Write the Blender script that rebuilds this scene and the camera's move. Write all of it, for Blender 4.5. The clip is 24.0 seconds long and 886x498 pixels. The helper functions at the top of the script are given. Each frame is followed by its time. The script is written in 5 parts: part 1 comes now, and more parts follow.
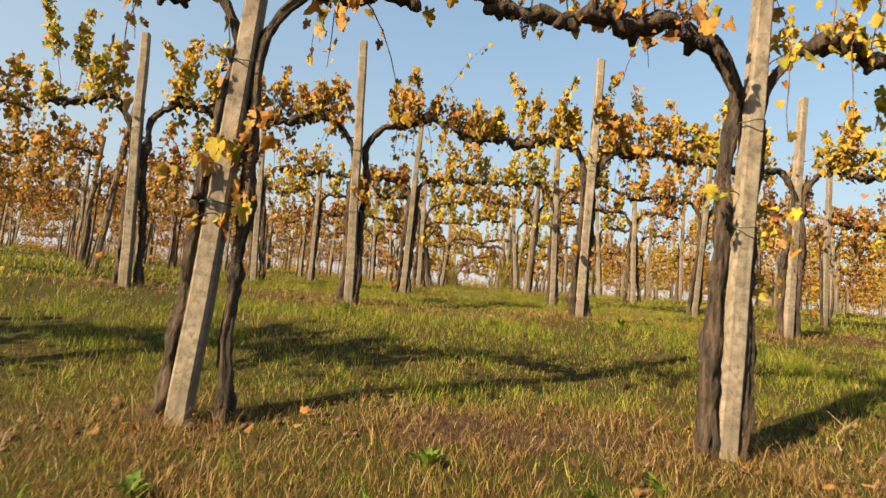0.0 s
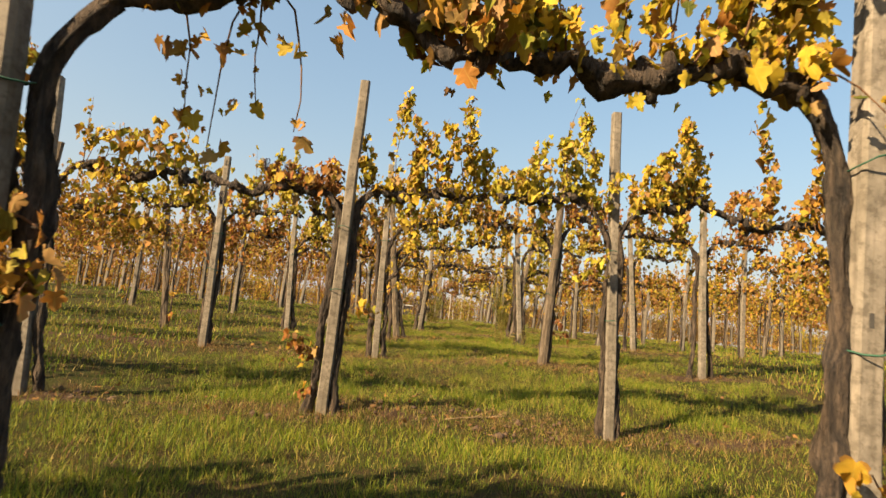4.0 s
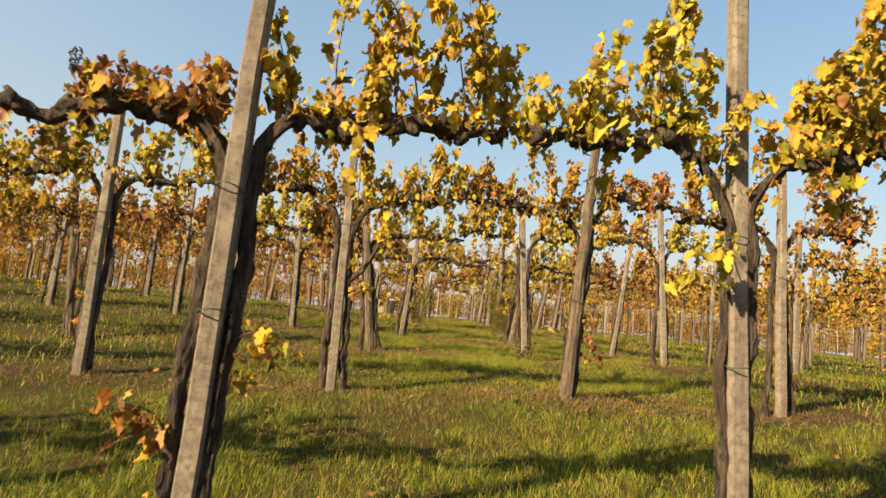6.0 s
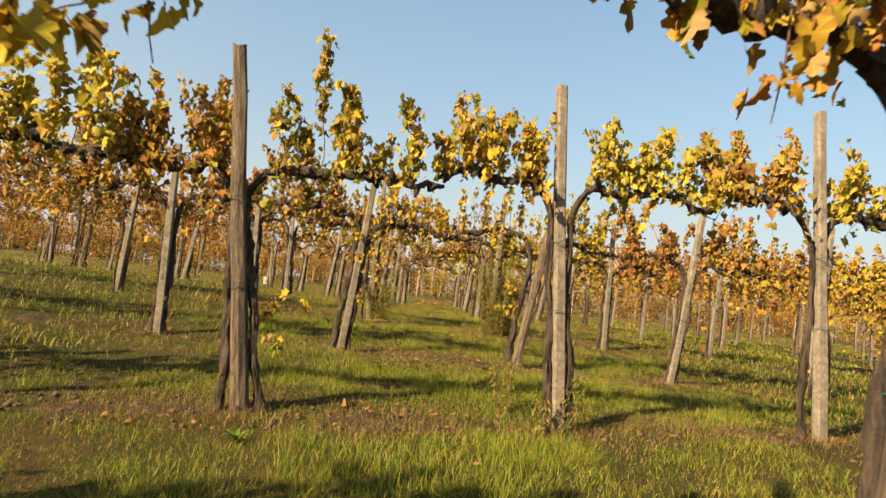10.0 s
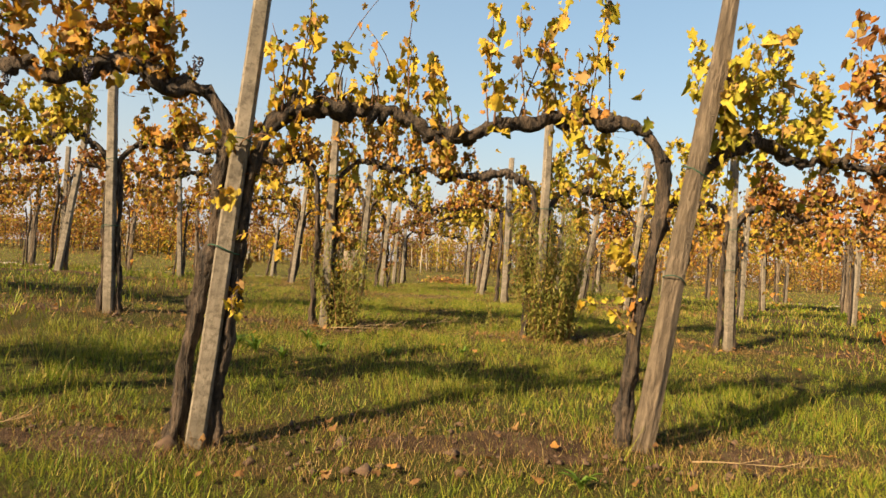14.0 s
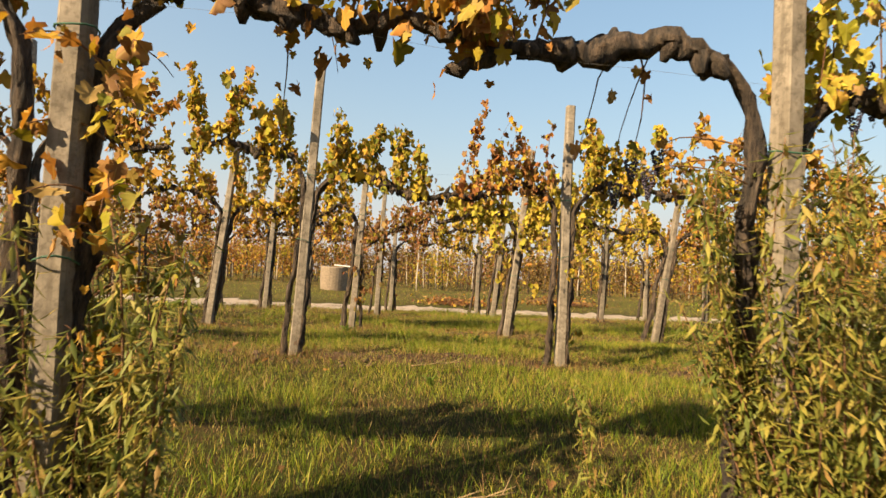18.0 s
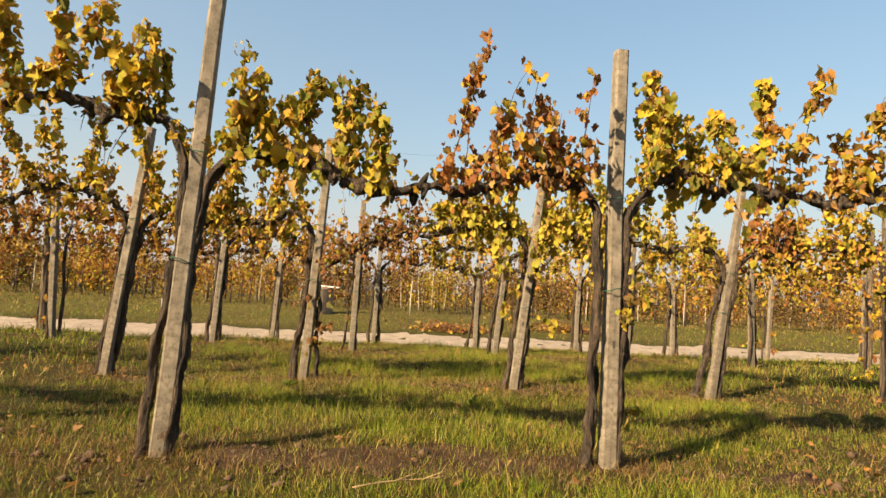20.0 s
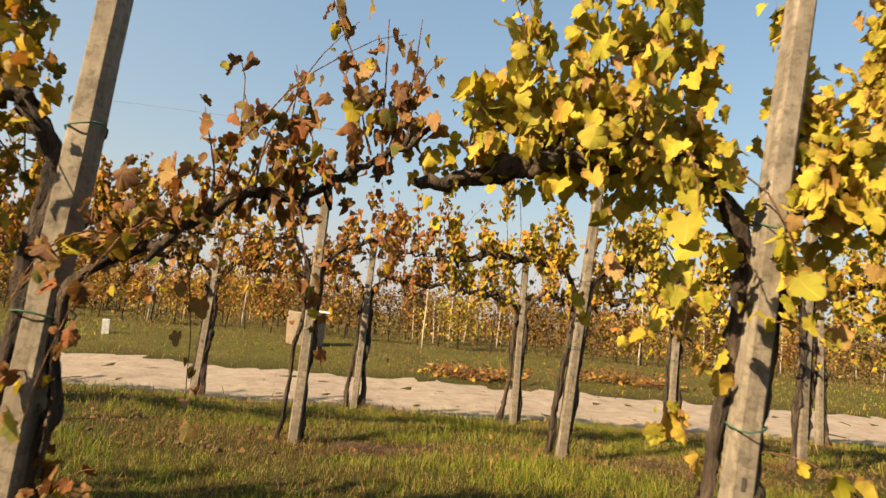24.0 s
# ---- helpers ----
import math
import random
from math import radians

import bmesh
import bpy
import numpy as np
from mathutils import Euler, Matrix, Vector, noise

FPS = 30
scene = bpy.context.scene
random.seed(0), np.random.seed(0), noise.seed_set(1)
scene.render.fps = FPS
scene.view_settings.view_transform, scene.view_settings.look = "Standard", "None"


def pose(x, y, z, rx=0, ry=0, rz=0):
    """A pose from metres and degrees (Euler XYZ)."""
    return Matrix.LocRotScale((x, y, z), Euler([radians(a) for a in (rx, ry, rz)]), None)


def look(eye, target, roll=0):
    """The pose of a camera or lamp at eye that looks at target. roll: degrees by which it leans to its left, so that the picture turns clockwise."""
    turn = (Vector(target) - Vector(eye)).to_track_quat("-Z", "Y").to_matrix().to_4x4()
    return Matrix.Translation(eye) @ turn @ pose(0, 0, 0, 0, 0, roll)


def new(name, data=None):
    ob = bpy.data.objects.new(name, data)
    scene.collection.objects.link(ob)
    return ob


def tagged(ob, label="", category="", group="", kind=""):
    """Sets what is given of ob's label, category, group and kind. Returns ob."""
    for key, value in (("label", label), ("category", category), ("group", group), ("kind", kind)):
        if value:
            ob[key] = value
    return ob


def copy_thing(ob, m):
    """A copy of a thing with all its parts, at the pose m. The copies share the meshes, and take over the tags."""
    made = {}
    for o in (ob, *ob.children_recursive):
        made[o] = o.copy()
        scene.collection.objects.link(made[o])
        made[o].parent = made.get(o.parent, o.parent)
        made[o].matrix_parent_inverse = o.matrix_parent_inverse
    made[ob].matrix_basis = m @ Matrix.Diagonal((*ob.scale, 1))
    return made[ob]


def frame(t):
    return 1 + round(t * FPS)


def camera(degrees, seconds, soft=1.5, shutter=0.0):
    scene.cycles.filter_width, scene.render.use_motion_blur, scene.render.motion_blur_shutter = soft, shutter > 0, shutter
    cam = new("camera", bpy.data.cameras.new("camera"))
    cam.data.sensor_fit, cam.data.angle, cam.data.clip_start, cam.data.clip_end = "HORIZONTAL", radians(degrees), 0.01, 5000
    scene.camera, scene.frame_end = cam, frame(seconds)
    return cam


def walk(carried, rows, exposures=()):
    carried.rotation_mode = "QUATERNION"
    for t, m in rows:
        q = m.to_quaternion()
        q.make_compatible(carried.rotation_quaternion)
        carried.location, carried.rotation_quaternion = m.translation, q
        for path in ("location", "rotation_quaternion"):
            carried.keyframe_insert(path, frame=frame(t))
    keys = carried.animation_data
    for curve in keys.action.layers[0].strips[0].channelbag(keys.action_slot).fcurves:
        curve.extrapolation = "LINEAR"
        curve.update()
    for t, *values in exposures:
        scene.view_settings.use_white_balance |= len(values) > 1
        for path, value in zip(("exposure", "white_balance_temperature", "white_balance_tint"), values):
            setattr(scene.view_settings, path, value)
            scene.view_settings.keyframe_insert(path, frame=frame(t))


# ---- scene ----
cam = camera(74.0, 24.0, soft=1.5, shutter=0.2)
PATH = [
    (0, (-0.35, -0.144, 0.623), (-0.179, 1.835, 0.854), 4.6),
    (0.5, (-0.269, 0.431, 0.841), (-0.096, 2.41, 1.078), 4.7),
    (1, (-0.151, 1.031, 1.1), (0.019, 3.008, 1.35), 4.5),
    (1.5, (-0.12, 1.599, 1.213), (0.049, 3.573, 1.487), 4.7),
    (2, (-0.029, 2.176, 1.269), (0.15, 4.149, 1.544), 4.6),
    (2.5, (0.037, 2.708, 1.329), (0.219, 4.681, 1.604), 4.5),
    (4.5, (0.299, 4.956, 1.853), (0.508, 6.928, 2.108), 5.2),
    (5, (0.336, 5.589, 1.883), (0.545, 7.562, 2.139), 5.3),
    (5.5, (0.407, 6.157, 1.886), (0.628, 8.128, 2.14), 5.4),
    (6, (0.532, 6.788, 2.026), (0.778, 8.759, 2.261), 5.3),
    (6.5, (0.646, 7.447, 2.141), (0.916, 9.417, 2.354), 5.4),
    (7, (0.79, 8.036, 2.195), (1.085, 10.005, 2.392), 5.5),
    (7.5, (0.894, 8.669, 2.192), (1.193, 10.637, 2.39), 5.5),
    (8, (1.022, 9.257, 2.175), (1.32, 11.225, 2.37), 5.6),
    (8.5, (1.138, 9.874, 2.233), (1.438, 11.843, 2.411), 5.6),
    (9, (1.192, 10.469, 2.398), (1.489, 12.438, 2.58), 6.4),
    (9.5, (1.273, 11.029, 2.439), (1.573, 12.999, 2.611), 6.7),
    (10, (1.395, 11.639, 2.484), (1.697, 13.611, 2.632), 6.6),
    (10.5, (1.506, 12.236, 2.473), (1.805, 14.209, 2.609), 6.8),
    (12.5, (2.018, 14.756, 2.544), (2.313, 16.731, 2.643), 3.4),
    (13, (2.048, 15.344, 2.576), (2.338, 17.322, 2.652), 3.5),
    (13.5, (2.108, 15.984, 2.54), (2.401, 17.962, 2.6), 3.3),
    (14, (2.165, 16.581, 2.562), (2.456, 18.559, 2.612), 3.3),
    (14.5, (2.255, 17.123, 2.632), (2.546, 19.101, 2.684), 3.3),
    (15, (2.35, 17.654, 2.693), (2.64, 19.633, 2.745), 3.2),
    (15.5, (2.422, 18.334, 2.678), (2.714, 20.312, 2.731), 3.0),
    (16, (2.55, 18.957, 2.656), (2.841, 20.935, 2.709), 3.2),
    (16.5, (2.646, 19.562, 2.539), (2.938, 21.539, 2.598), 2.7),
    (17, (2.759, 20.143, 2.499), (3.047, 22.122, 2.566), 2.8),
    (17.5, (2.828, 20.727, 2.636), (3.121, 22.704, 2.71), 2.4),
    (18, (2.758, 21.283, 2.764), (3.055, 23.259, 2.853), 2.8),
    (18.5, (2.887, 21.854, 2.866), (3.184, 23.829, 2.969), 3.1),
    (19, (2.992, 22.414, 2.893), (3.289, 24.389, 3.003), 3.3),
    (19.5, (3.129, 22.934, 2.931), (3.424, 24.908, 3.055), 3.1),
    (21.5, (3.43, 25.114, 2.864), (3.704, 27.083, 3.087), 4.0),
    (22, (3.505, 25.628, 2.923), (3.783, 27.596, 3.147), 4.5),
    (22.5, (3.65, 26.142, 2.967), (3.921, 28.112, 3.181), 4.6),
    (23, (3.753, 26.777, 2.966), (4.003, 28.75, 3.173), 4.7),
    (23.5, (3.794, 27.356, 3.009), (4.04, 29.33, 3.223), 4.7),
    (24, (3.842, 28.005, 3.095), (4.058, 29.98, 3.327), 5.4),
]
EXPOSURES = [(0, 1.02, 6680, 10), (2.5, 0.97, 6680, 10), (16, 1.0, 6680, 10), (19.5, 0.96, 6680, 10), (21.5, 0.86, 6680, 10), (23, 0.80, 6680, 10), (24, 0.86, 6680, 10)]
walk(cam, [(t, look(eye, target, roll)) for t, eye, target, roll in PATH], EXPOSURES)

# ---- light ----
SUN_AZ, SUN_EL = 212.0, 33.0          # the sun stands behind and to the left of the first view
sun_from = Vector((math.cos(radians(SUN_AZ)) * math.cos(radians(SUN_EL)), math.sin(radians(SUN_AZ)) * math.cos(radians(SUN_EL)), math.sin(radians(SUN_EL))))
sun = new("sun", bpy.data.lights.new("sun", "SUN"))
sun.data.energy, sun.data.angle, sun.data.color = 7.7, radians(0.6), (1.0, 0.77, 0.48)
sun.matrix_world = look(sun_from * 60, (0, 0, 0))
world = bpy.data.worlds.new("world")
scene.world = world
world.use_nodes = True
wn = world.node_tree
sky = wn.nodes.new("ShaderNodeTexSky")
sky.sky_type, sky.sun_disc = "NISHITA", False
sky.sun_elevation, sky.sun_rotation = radians(SUN_EL), radians(90 - SUN_AZ)
sky.air_density, sky.dust_density, sky.ozone_density = 1.0, 3.0, 0.3
hue = wn.nodes.new("ShaderNodeMix")
hue.data_type, hue.blend_type = "RGBA", "MULTIPLY"
hue.inputs[0].default_value = 1.0
hue.inputs[7].default_value = (0.95, 1.05, 0.97, 1.0)
# autumn haze: evens out the sky from zenith to horizon and keeps its hue
grey, even, scaled = wn.nodes.new("ShaderNodeRGBToBW"), wn.nodes.new("ShaderNodeMath"), wn.nodes.new("ShaderNodeVectorMath")
even.operation, scaled.operation = "POWER", "SCALE"
even.inputs[1].default_value = -0.4
wn.links.new(sky.outputs[0], grey.inputs[0])
wn.links.new(grey.outputs[0], even.inputs[0])
wn.links.new(sky.outputs[0], scaled.inputs[0])
wn.links.new(even.outputs[0], scaled.inputs["Scale"])
wn.links.new(scaled.outputs[0], hue.inputs[6])
split, ratio, milk, haze = wn.nodes.new("ShaderNodeSeparateColor"), wn.nodes.new("ShaderNodeMath"), wn.nodes.new("ShaderNodeMapRange"), wn.nodes.new("ShaderNodeMix")
ratio.operation, haze.data_type = "DIVIDE", "RGBA"
milk.inputs["From Min"].default_value, milk.inputs["From Max"].default_value = 0.40, 0.80
milk.inputs["To Max"].default_value = 0.75
wn.links.new(sky.outputs[0], split.inputs[0])
wn.links.new(split.outputs[0], ratio.inputs[0])
wn.links.new(split.outputs[2], ratio.inputs[1])
wn.links.new(ratio.outputs[0], milk.inputs["Value"])
wn.links.new(milk.outputs[0], haze.inputs[0])
wn.links.new(hue.outputs[2], haze.inputs[6])
haze.inputs[7].default_value = (2.40, 2.32, 2.36, 1.0)
wn.links.new(haze.outputs[2], wn.nodes["Background"].inputs[0])
wn.nodes["Background"].inputs[1].default_value = 0.160

rng = np.random.default_rng(11)
rnd = random.Random(5)


# ---- materials ----
def material(name):
    m = bpy.data.materials.new(name)
    m.use_nodes = True
    t = m.node_tree
    return m, t, t.nodes["Principled BSDF"]


def ramp(t, stops, source):
    r = t.nodes.new("ShaderNodeValToRGB")
    e = r.color_ramp.elements
    while len(e) < len(stops):
        e.new(0.5)
    for el, (p, c) in zip(e, stops):
        el.position, el.color = p, (*c, 1)
    t.links.new(source, r.inputs[0])
    return r.outputs[0]


def noise_node(t, scale, detail=4.0, rough=0.55, vec=None, stretch=None):
    n = t.nodes.new("ShaderNodeTexNoise")
    n.inputs["Scale"].default_value, n.inputs["Detail"].default_value, n.inputs["Roughness"].default_value = scale, detail, rough
    if vec is None:
        vec = t.nodes.new("ShaderNodeTexCoord").outputs["Object"]
    if stretch:
        mp = t.nodes.new("ShaderNodeMapping")
        mp.inputs["Scale"].default_value = stretch
        t.links.new(vec, mp.inputs[0])
        vec = mp.outputs[0]
    t.links.new(vec, n.inputs["Vector"])
    return n.outputs[0]


def mix(t, fac, a, b, mode="MIX"):
    n = t.nodes.new("ShaderNodeMix")
    n.data_type, n.blend_type = "RGBA", mode
    for s, v in ((n.inputs[0], fac), (n.inputs[6], a), (n.inputs[7], b)):
        if isinstance(v, (int, float)):
            s.default_value = v
        elif isinstance(v, tuple):
            s.default_value = (*v, 1)
        else:
            t.links.new(v, s)
    return n.outputs[2]


def bump(t, p, height, strength, dist=0.01):
    b = t.nodes.new("ShaderNodeBump")
    b.inputs["Strength"].default_value, b.inputs["Distance"].default_value = strength, dist
    t.links.new(height, b.inputs["Height"])
    t.links.new(b.outputs[0], p.inputs["Normal"])


def concrete_mat(name, lo, hi):
    m, t, p = material(name)
    a = noise_node(t, 9, 6, 0.65)
    b = noise_node(t, 3.0, 3, 0.6, stretch=(3, 3, 0.5))
    c = ramp(t, [(0.3, lo), (0.7, hi)], a)
    lichen = ramp(t, [(0.52, (0, 0, 0)), (0.68, (1, 1, 1))], b)
    c = mix(t, lichen, c, mix(t, 0.55, c, (0.13, 0.11, 0.075)))
    # dark specks and streaks: dirt, plus mottled leaf shade put into the colour
    speck_shade = ramp(t, [(0.50, (0, 0, 0)), (0.60, (1, 1, 1))], noise_node(t, 34, 5, 0.7))
    c = mix(t, mix(t, 0.55, (0, 0, 0), speck_shade), c, (0.075, 0.06, 0.04))
    streak = ramp(t, [(0.48, (0, 0, 0)), (0.66, (1, 1, 1))], noise_node(t, 14, 4, 0.65, stretch=(2.5, 2.5, 0.12)))
    c = mix(t, mix(t, 0.5, (0, 0, 0), streak), c, (0.085, 0.068, 0.048))
    oi = t.nodes.new("ShaderNodeObjectInfo")
    c = mix(t, 0.5, c, ramp(t, [(0, (0.55, 0.52, 0.47)), (1, (1, 1, 1))], oi.outputs["Random"]), "MULTIPLY")
    t.links.new(c, p.inputs["Base Color"])
    p.inputs["Roughness"].default_value = 0.92
    bump(t, p, noise_node(t, 60, 5, 0.75), 0.7, 0.006)
    return m


def bark_mat(name, lo, hi):
    """Shaggy bark: long torn strips, pale on their ridges and dark in the cracks."""
    m, t, p = material(name)
    a = noise_node(t, 30, 6, 0.72, stretch=(1, 1, 0.16))
    b = noise_node(t, 6, 4, 0.65)
    c = ramp(t, [(0.40, lo), (0.52, tuple(0.6 * u + 0.4 * v for u, v in zip(lo, hi))), (0.66, hi)], a)
    c = mix(t, ramp(t, [(0.48, (0, 0, 0)), (0.70, (0.8, 0.8, 0.8))], b), c, mix(t, 0.5, c, (0.11, 0.085, 0.06)))
    t.links.new(c, p.inputs["Base Color"])
    p.inputs["Roughness"].default_value = 0.95
    bump(t, p, a, 1.0, 0.08)
    return m


def leaf_mat(name, stops, single):
    """A thin autumn leaf: its colour varies from leaf to leaf, with blotches and browned patches."""
    m, t, p = material(name)
    src = t.nodes.new("ShaderNodeObjectInfo").outputs["Random"] if single else t.nodes.new("ShaderNodeNewGeometry").outputs["Random Per Island"]
    c = ramp(t, stops, src)
    blot = ramp(t, [(0.45, (0, 0, 0)), (0.7, (1, 1, 1))], noise_node(t, 26, 3, 0.6))
    c = mix(t, mix(t, 0.35, (0.0, 0.0, 0.0), blot), c, (0.28, 0.17, 0.04))
    at = t.nodes.new("ShaderNodeAttribute")
    at.attribute_name = "leaf_plane"
    sep = t.nodes.new("ShaderNodeSeparateXYZ")
    t.links.new(at.outputs["Vector"], sep.inputs[0])

    def calc(op, a, b=0.0):
        n = t.nodes.new("ShaderNodeMath")
        n.operation = op
        for sock, v in zip(n.inputs, (a, b)):
            if isinstance(v, (int, float)):
                sock.default_value = v
            else:
                t.links.new(v, sock)
        return n.outputs[0]

    angle = calc("ARCTAN2", sep.outputs[0], calc("MULTIPLY", sep.outputs[1], -1.0))
    vein = calc("ABSOLUTE", calc("SINE", calc("MULTIPLY", angle, 2.6)))
    far_in = calc("POWER", calc("ADD", calc("POWER", sep.outputs[0], 2.0), calc("POWER", calc("ADD", sep.outputs[1], 0.36), 2.0)), 0.5)
    vmask = ramp(t, [(0.0, (0.5, 0.5, 0.5)), (0.16, (0.0, 0.0, 0.0))], vein)
    c = mix(t, vmask, c, mix(t, 0.5, c, (0.62, 0.56, 0.16)))
    rim = calc("MULTIPLY", calc("GREATER_THAN", calc("ADD", far_in, calc("MULTIPLY", noise_node(t, 60, 2, 0.6), 0.25)), 0.60), calc("GREATER_THAN", src, 0.45))
    c = mix(t, calc("MULTIPLY", rim, 0.7), c, (0.22, 0.10, 0.035))
    t.links.new(c, p.inputs["Base Color"])
    p.inputs["Roughness"].default_value = 0.72
    p.inputs["Specular IOR Level"].default_value = 0.22
    tr = t.nodes.new("ShaderNodeBsdfTranslucent")
    t.links.new(mix(t, 1.0, c, (1.0, 0.9, 0.6), "MULTIPLY"), tr.inputs[0])
    ms = t.nodes.new("ShaderNodeMixShader")
    ms.inputs[0].default_value = 0.32
    t.links.new(p.outputs[0], ms.inputs[1])
    t.links.new(tr.outputs[0], ms.inputs[2])
    t.links.new(ms.outputs[0], t.nodes["Material Output"].inputs[0])
    return m


YEL, GLD, AMB, BRN, GRN, DGR, OLV, RUS = (0.56, 0.38, 0.035), (0.41, 0.235, 0.025), (0.36, 0.150, 0.03), (0.17, 0.08, 0.028), (0.17, 0.185, 0.014), (0.07, 0.085, 0.012), (0.32, 0.265, 0.020), (0.21, 0.065, 0.025)
DRK, BUF = (0.085, 0.035, 0.022), (0.32, 0.20, 0.085)
PALETTES = {
    "gold": [(0.0, YEL), (0.18, OLV), (0.36, GLD), (0.48, YEL), (0.60, GRN), (0.72, OLV), (0.80, BUF), (0.88, AMB), (0.95, DGR)],
    "amber": [(0.0, GLD), (0.14, AMB), (0.27, BUF), (0.38, OLV), (0.50, GLD), (0.60, BRN), (0.68, AMB), (0.78, OLV), (0.86, GRN), (0.94, BRN)],
    "green": [(0.0, GRN), (0.2, OLV), (0.38, YEL), (0.52, DGR), (0.66, GRN), (0.8, BUF), (0.9, GLD)],
    "russet": [(0.0, BRN), (0.22, RUS), (0.40, AMB), (0.55, DRK), (0.68, BUF), (0.8, OLV), (0.93, GLD)],
    "lime": [(0.0, (0.46, 0.38, 0.04)), (0.18, (0.30, 0.285, 0.025)), (0.36, (0.50, 0.37, 0.045)), (0.50, (0.20, 0.21, 0.018)), (0.64, (0.40, 0.34, 0.045)), (0.78, (0.42, 0.26, 0.045)), (0.86, BUF), (0.92, OLV)],
    "bronze": [(0.0, DRK), (0.22, BRN), (0.42, RUS), (0.55, BUF), (0.68, DGR), (0.80, DRK), (0.92, OLV)],
}
PALETTES["withered"] = [(0.0, (0.075, 0.036, 0.020)), (0.3, (0.13, 0.066, 0.028)), (0.55, (0.06, 0.045, 0.018)), (0.75, (0.12, 0.105, 0.025)), (0.94, (0.22, 0.13, 0.045))]
PALETTES["litter"] = [(0.0, BRN), (0.4, (0.16, 0.08, 0.035)), (0.7, (0.25, 0.14, 0.06)), (0.95, (0.34, 0.16, 0.04))]
LEAF = {k: leaf_mat("leaf_" + k, v, False) for k, v in PALETTES.items()}
LEAF1 = {k: leaf_mat("leaf_single_" + k, v, True) for k, v in PALETTES.items()}
CONCRETE = concrete_mat("weathered_concrete", (0.125, 0.106, 0.082), (0.31, 0.265, 0.21))
OLDWOOD = bark_mat("weathered_wood", (0.09, 0.065, 0.042), (0.27, 0.205, 0.14))
BARK = bark_mat("vine_bark", (0.012, 0.008, 0.006), (0.16, 0.11, 0.073))
CANE = bark_mat("cane_bark", (0.16, 0.07, 0.03), (0.34, 0.18, 0.08))


def plain(name, color, rough=0.8, metal=0.0, spread=0.3, scale=14):
    m, t, p = material(name)
    c = ramp(t, [(0.3, tuple(v * (1 - spread) for v in color)), (0.7, tuple(min(1, v * (1 + spread)) for v in color))], noise_node(t, scale, 5, 0.6))
    t.links.new(c, p.inputs["Base Color"])
    p.inputs["Roughness"].default_value, p.inputs["Metallic"].default_value = rough, metal
    bump(t, p, noise_node(t, scale * 5, 4, 0.7), 0.3, 0.005)
    return m


GRAPE = plain("dark_grape", (0.025, 0.018, 0.035), 0.45, 0, 0.4, 40)
WIRE = plain("galvanised_wire", (0.22, 0.21, 0.20), 0.7, 0.5)
TIE = plain("dark_tie", (0.015, 0.070, 0.040), 0.7)
HOLE = plain("hole_shadow", (0.05, 0.045, 0.04), 0.95)
WHITE = plain("white_board", (0.55, 0.55, 0.53), 0.7)
BIN = plain("bin_concrete", (0.18, 0.14, 0.10), 0.9)


def blade_mat(name, stops):
    m, t, p = material(name)
    g = t.nodes.new("ShaderNodeNewGeometry")
    c = ramp(t, stops, g.outputs["Random Per Island"])
    n = noise_node(t, 0.9, 3, 0.6, vec=g.outputs["Position"])
    c = mix(t, ramp(t, [(0.54, (0, 0, 0)), (0.74, (0.55, 0.55, 0.55))], n), c, mix(t, 0.5, c, (0.27, 0.19, 0.05)))
    t.links.new(c, p.inputs["Base Color"])
    p.inputs["Roughness"].default_value = 0.6
    p.inputs["Specular IOR Level"].default_value = 0.3
    tr = t.nodes.new("ShaderNodeBsdfTranslucent")
    t.links.new(c, tr.inputs[0])
    ms = t.nodes.new("ShaderNodeMixShader")
    ms.inputs[0].default_value = 0.35
    t.links.new(p.outputs[0], ms.inputs[1])
    t.links.new(tr.outputs[0], ms.inputs[2])
    t.links.new(ms.outputs[0], t.nodes["Material Output"].inputs[0])
    return m


GREEN_BLADE = blade_mat("green_grass_blade", [(0.0, (0.045, 0.080, 0.006)), (0.25, (0.10, 0.155, 0.008)), (0.52, (0.18, 0.235, 0.012)), (0.80, (0.27, 0.26, 0.02)), (0.95, (0.39, 0.29, 0.065))])
DRY_BLADE = blade_mat("dry_grass_blade", [(0.0, (0.31, 0.185, 0.062)), (0.3, (0.21, 0.11, 0.042)), (0.55, (0.10, 0.052, 0.024)), (0.78, (0.16, 0.135, 0.028)), (0.95, (0.38, 0.265, 0.11))])
WEED = blade_mat("weed_leaf", [(0.0, (0.07, 0.095, 0.018)), (0.4, (0.16, 0.17, 0.028)), (0.75, (0.29, 0.245, 0.05)), (1.0, (0.22, 0.13, 0.04))])


# ---- plan ----
ROWS_Y = {"A": 2.55, "B": 6.0, "D": 9.45, "E": 12.9, "H": 16.35, "K": 19.8, "L": 23.25, "N": 26.95, "P": 30.0, "Q": 33.5, "R": 36.3}
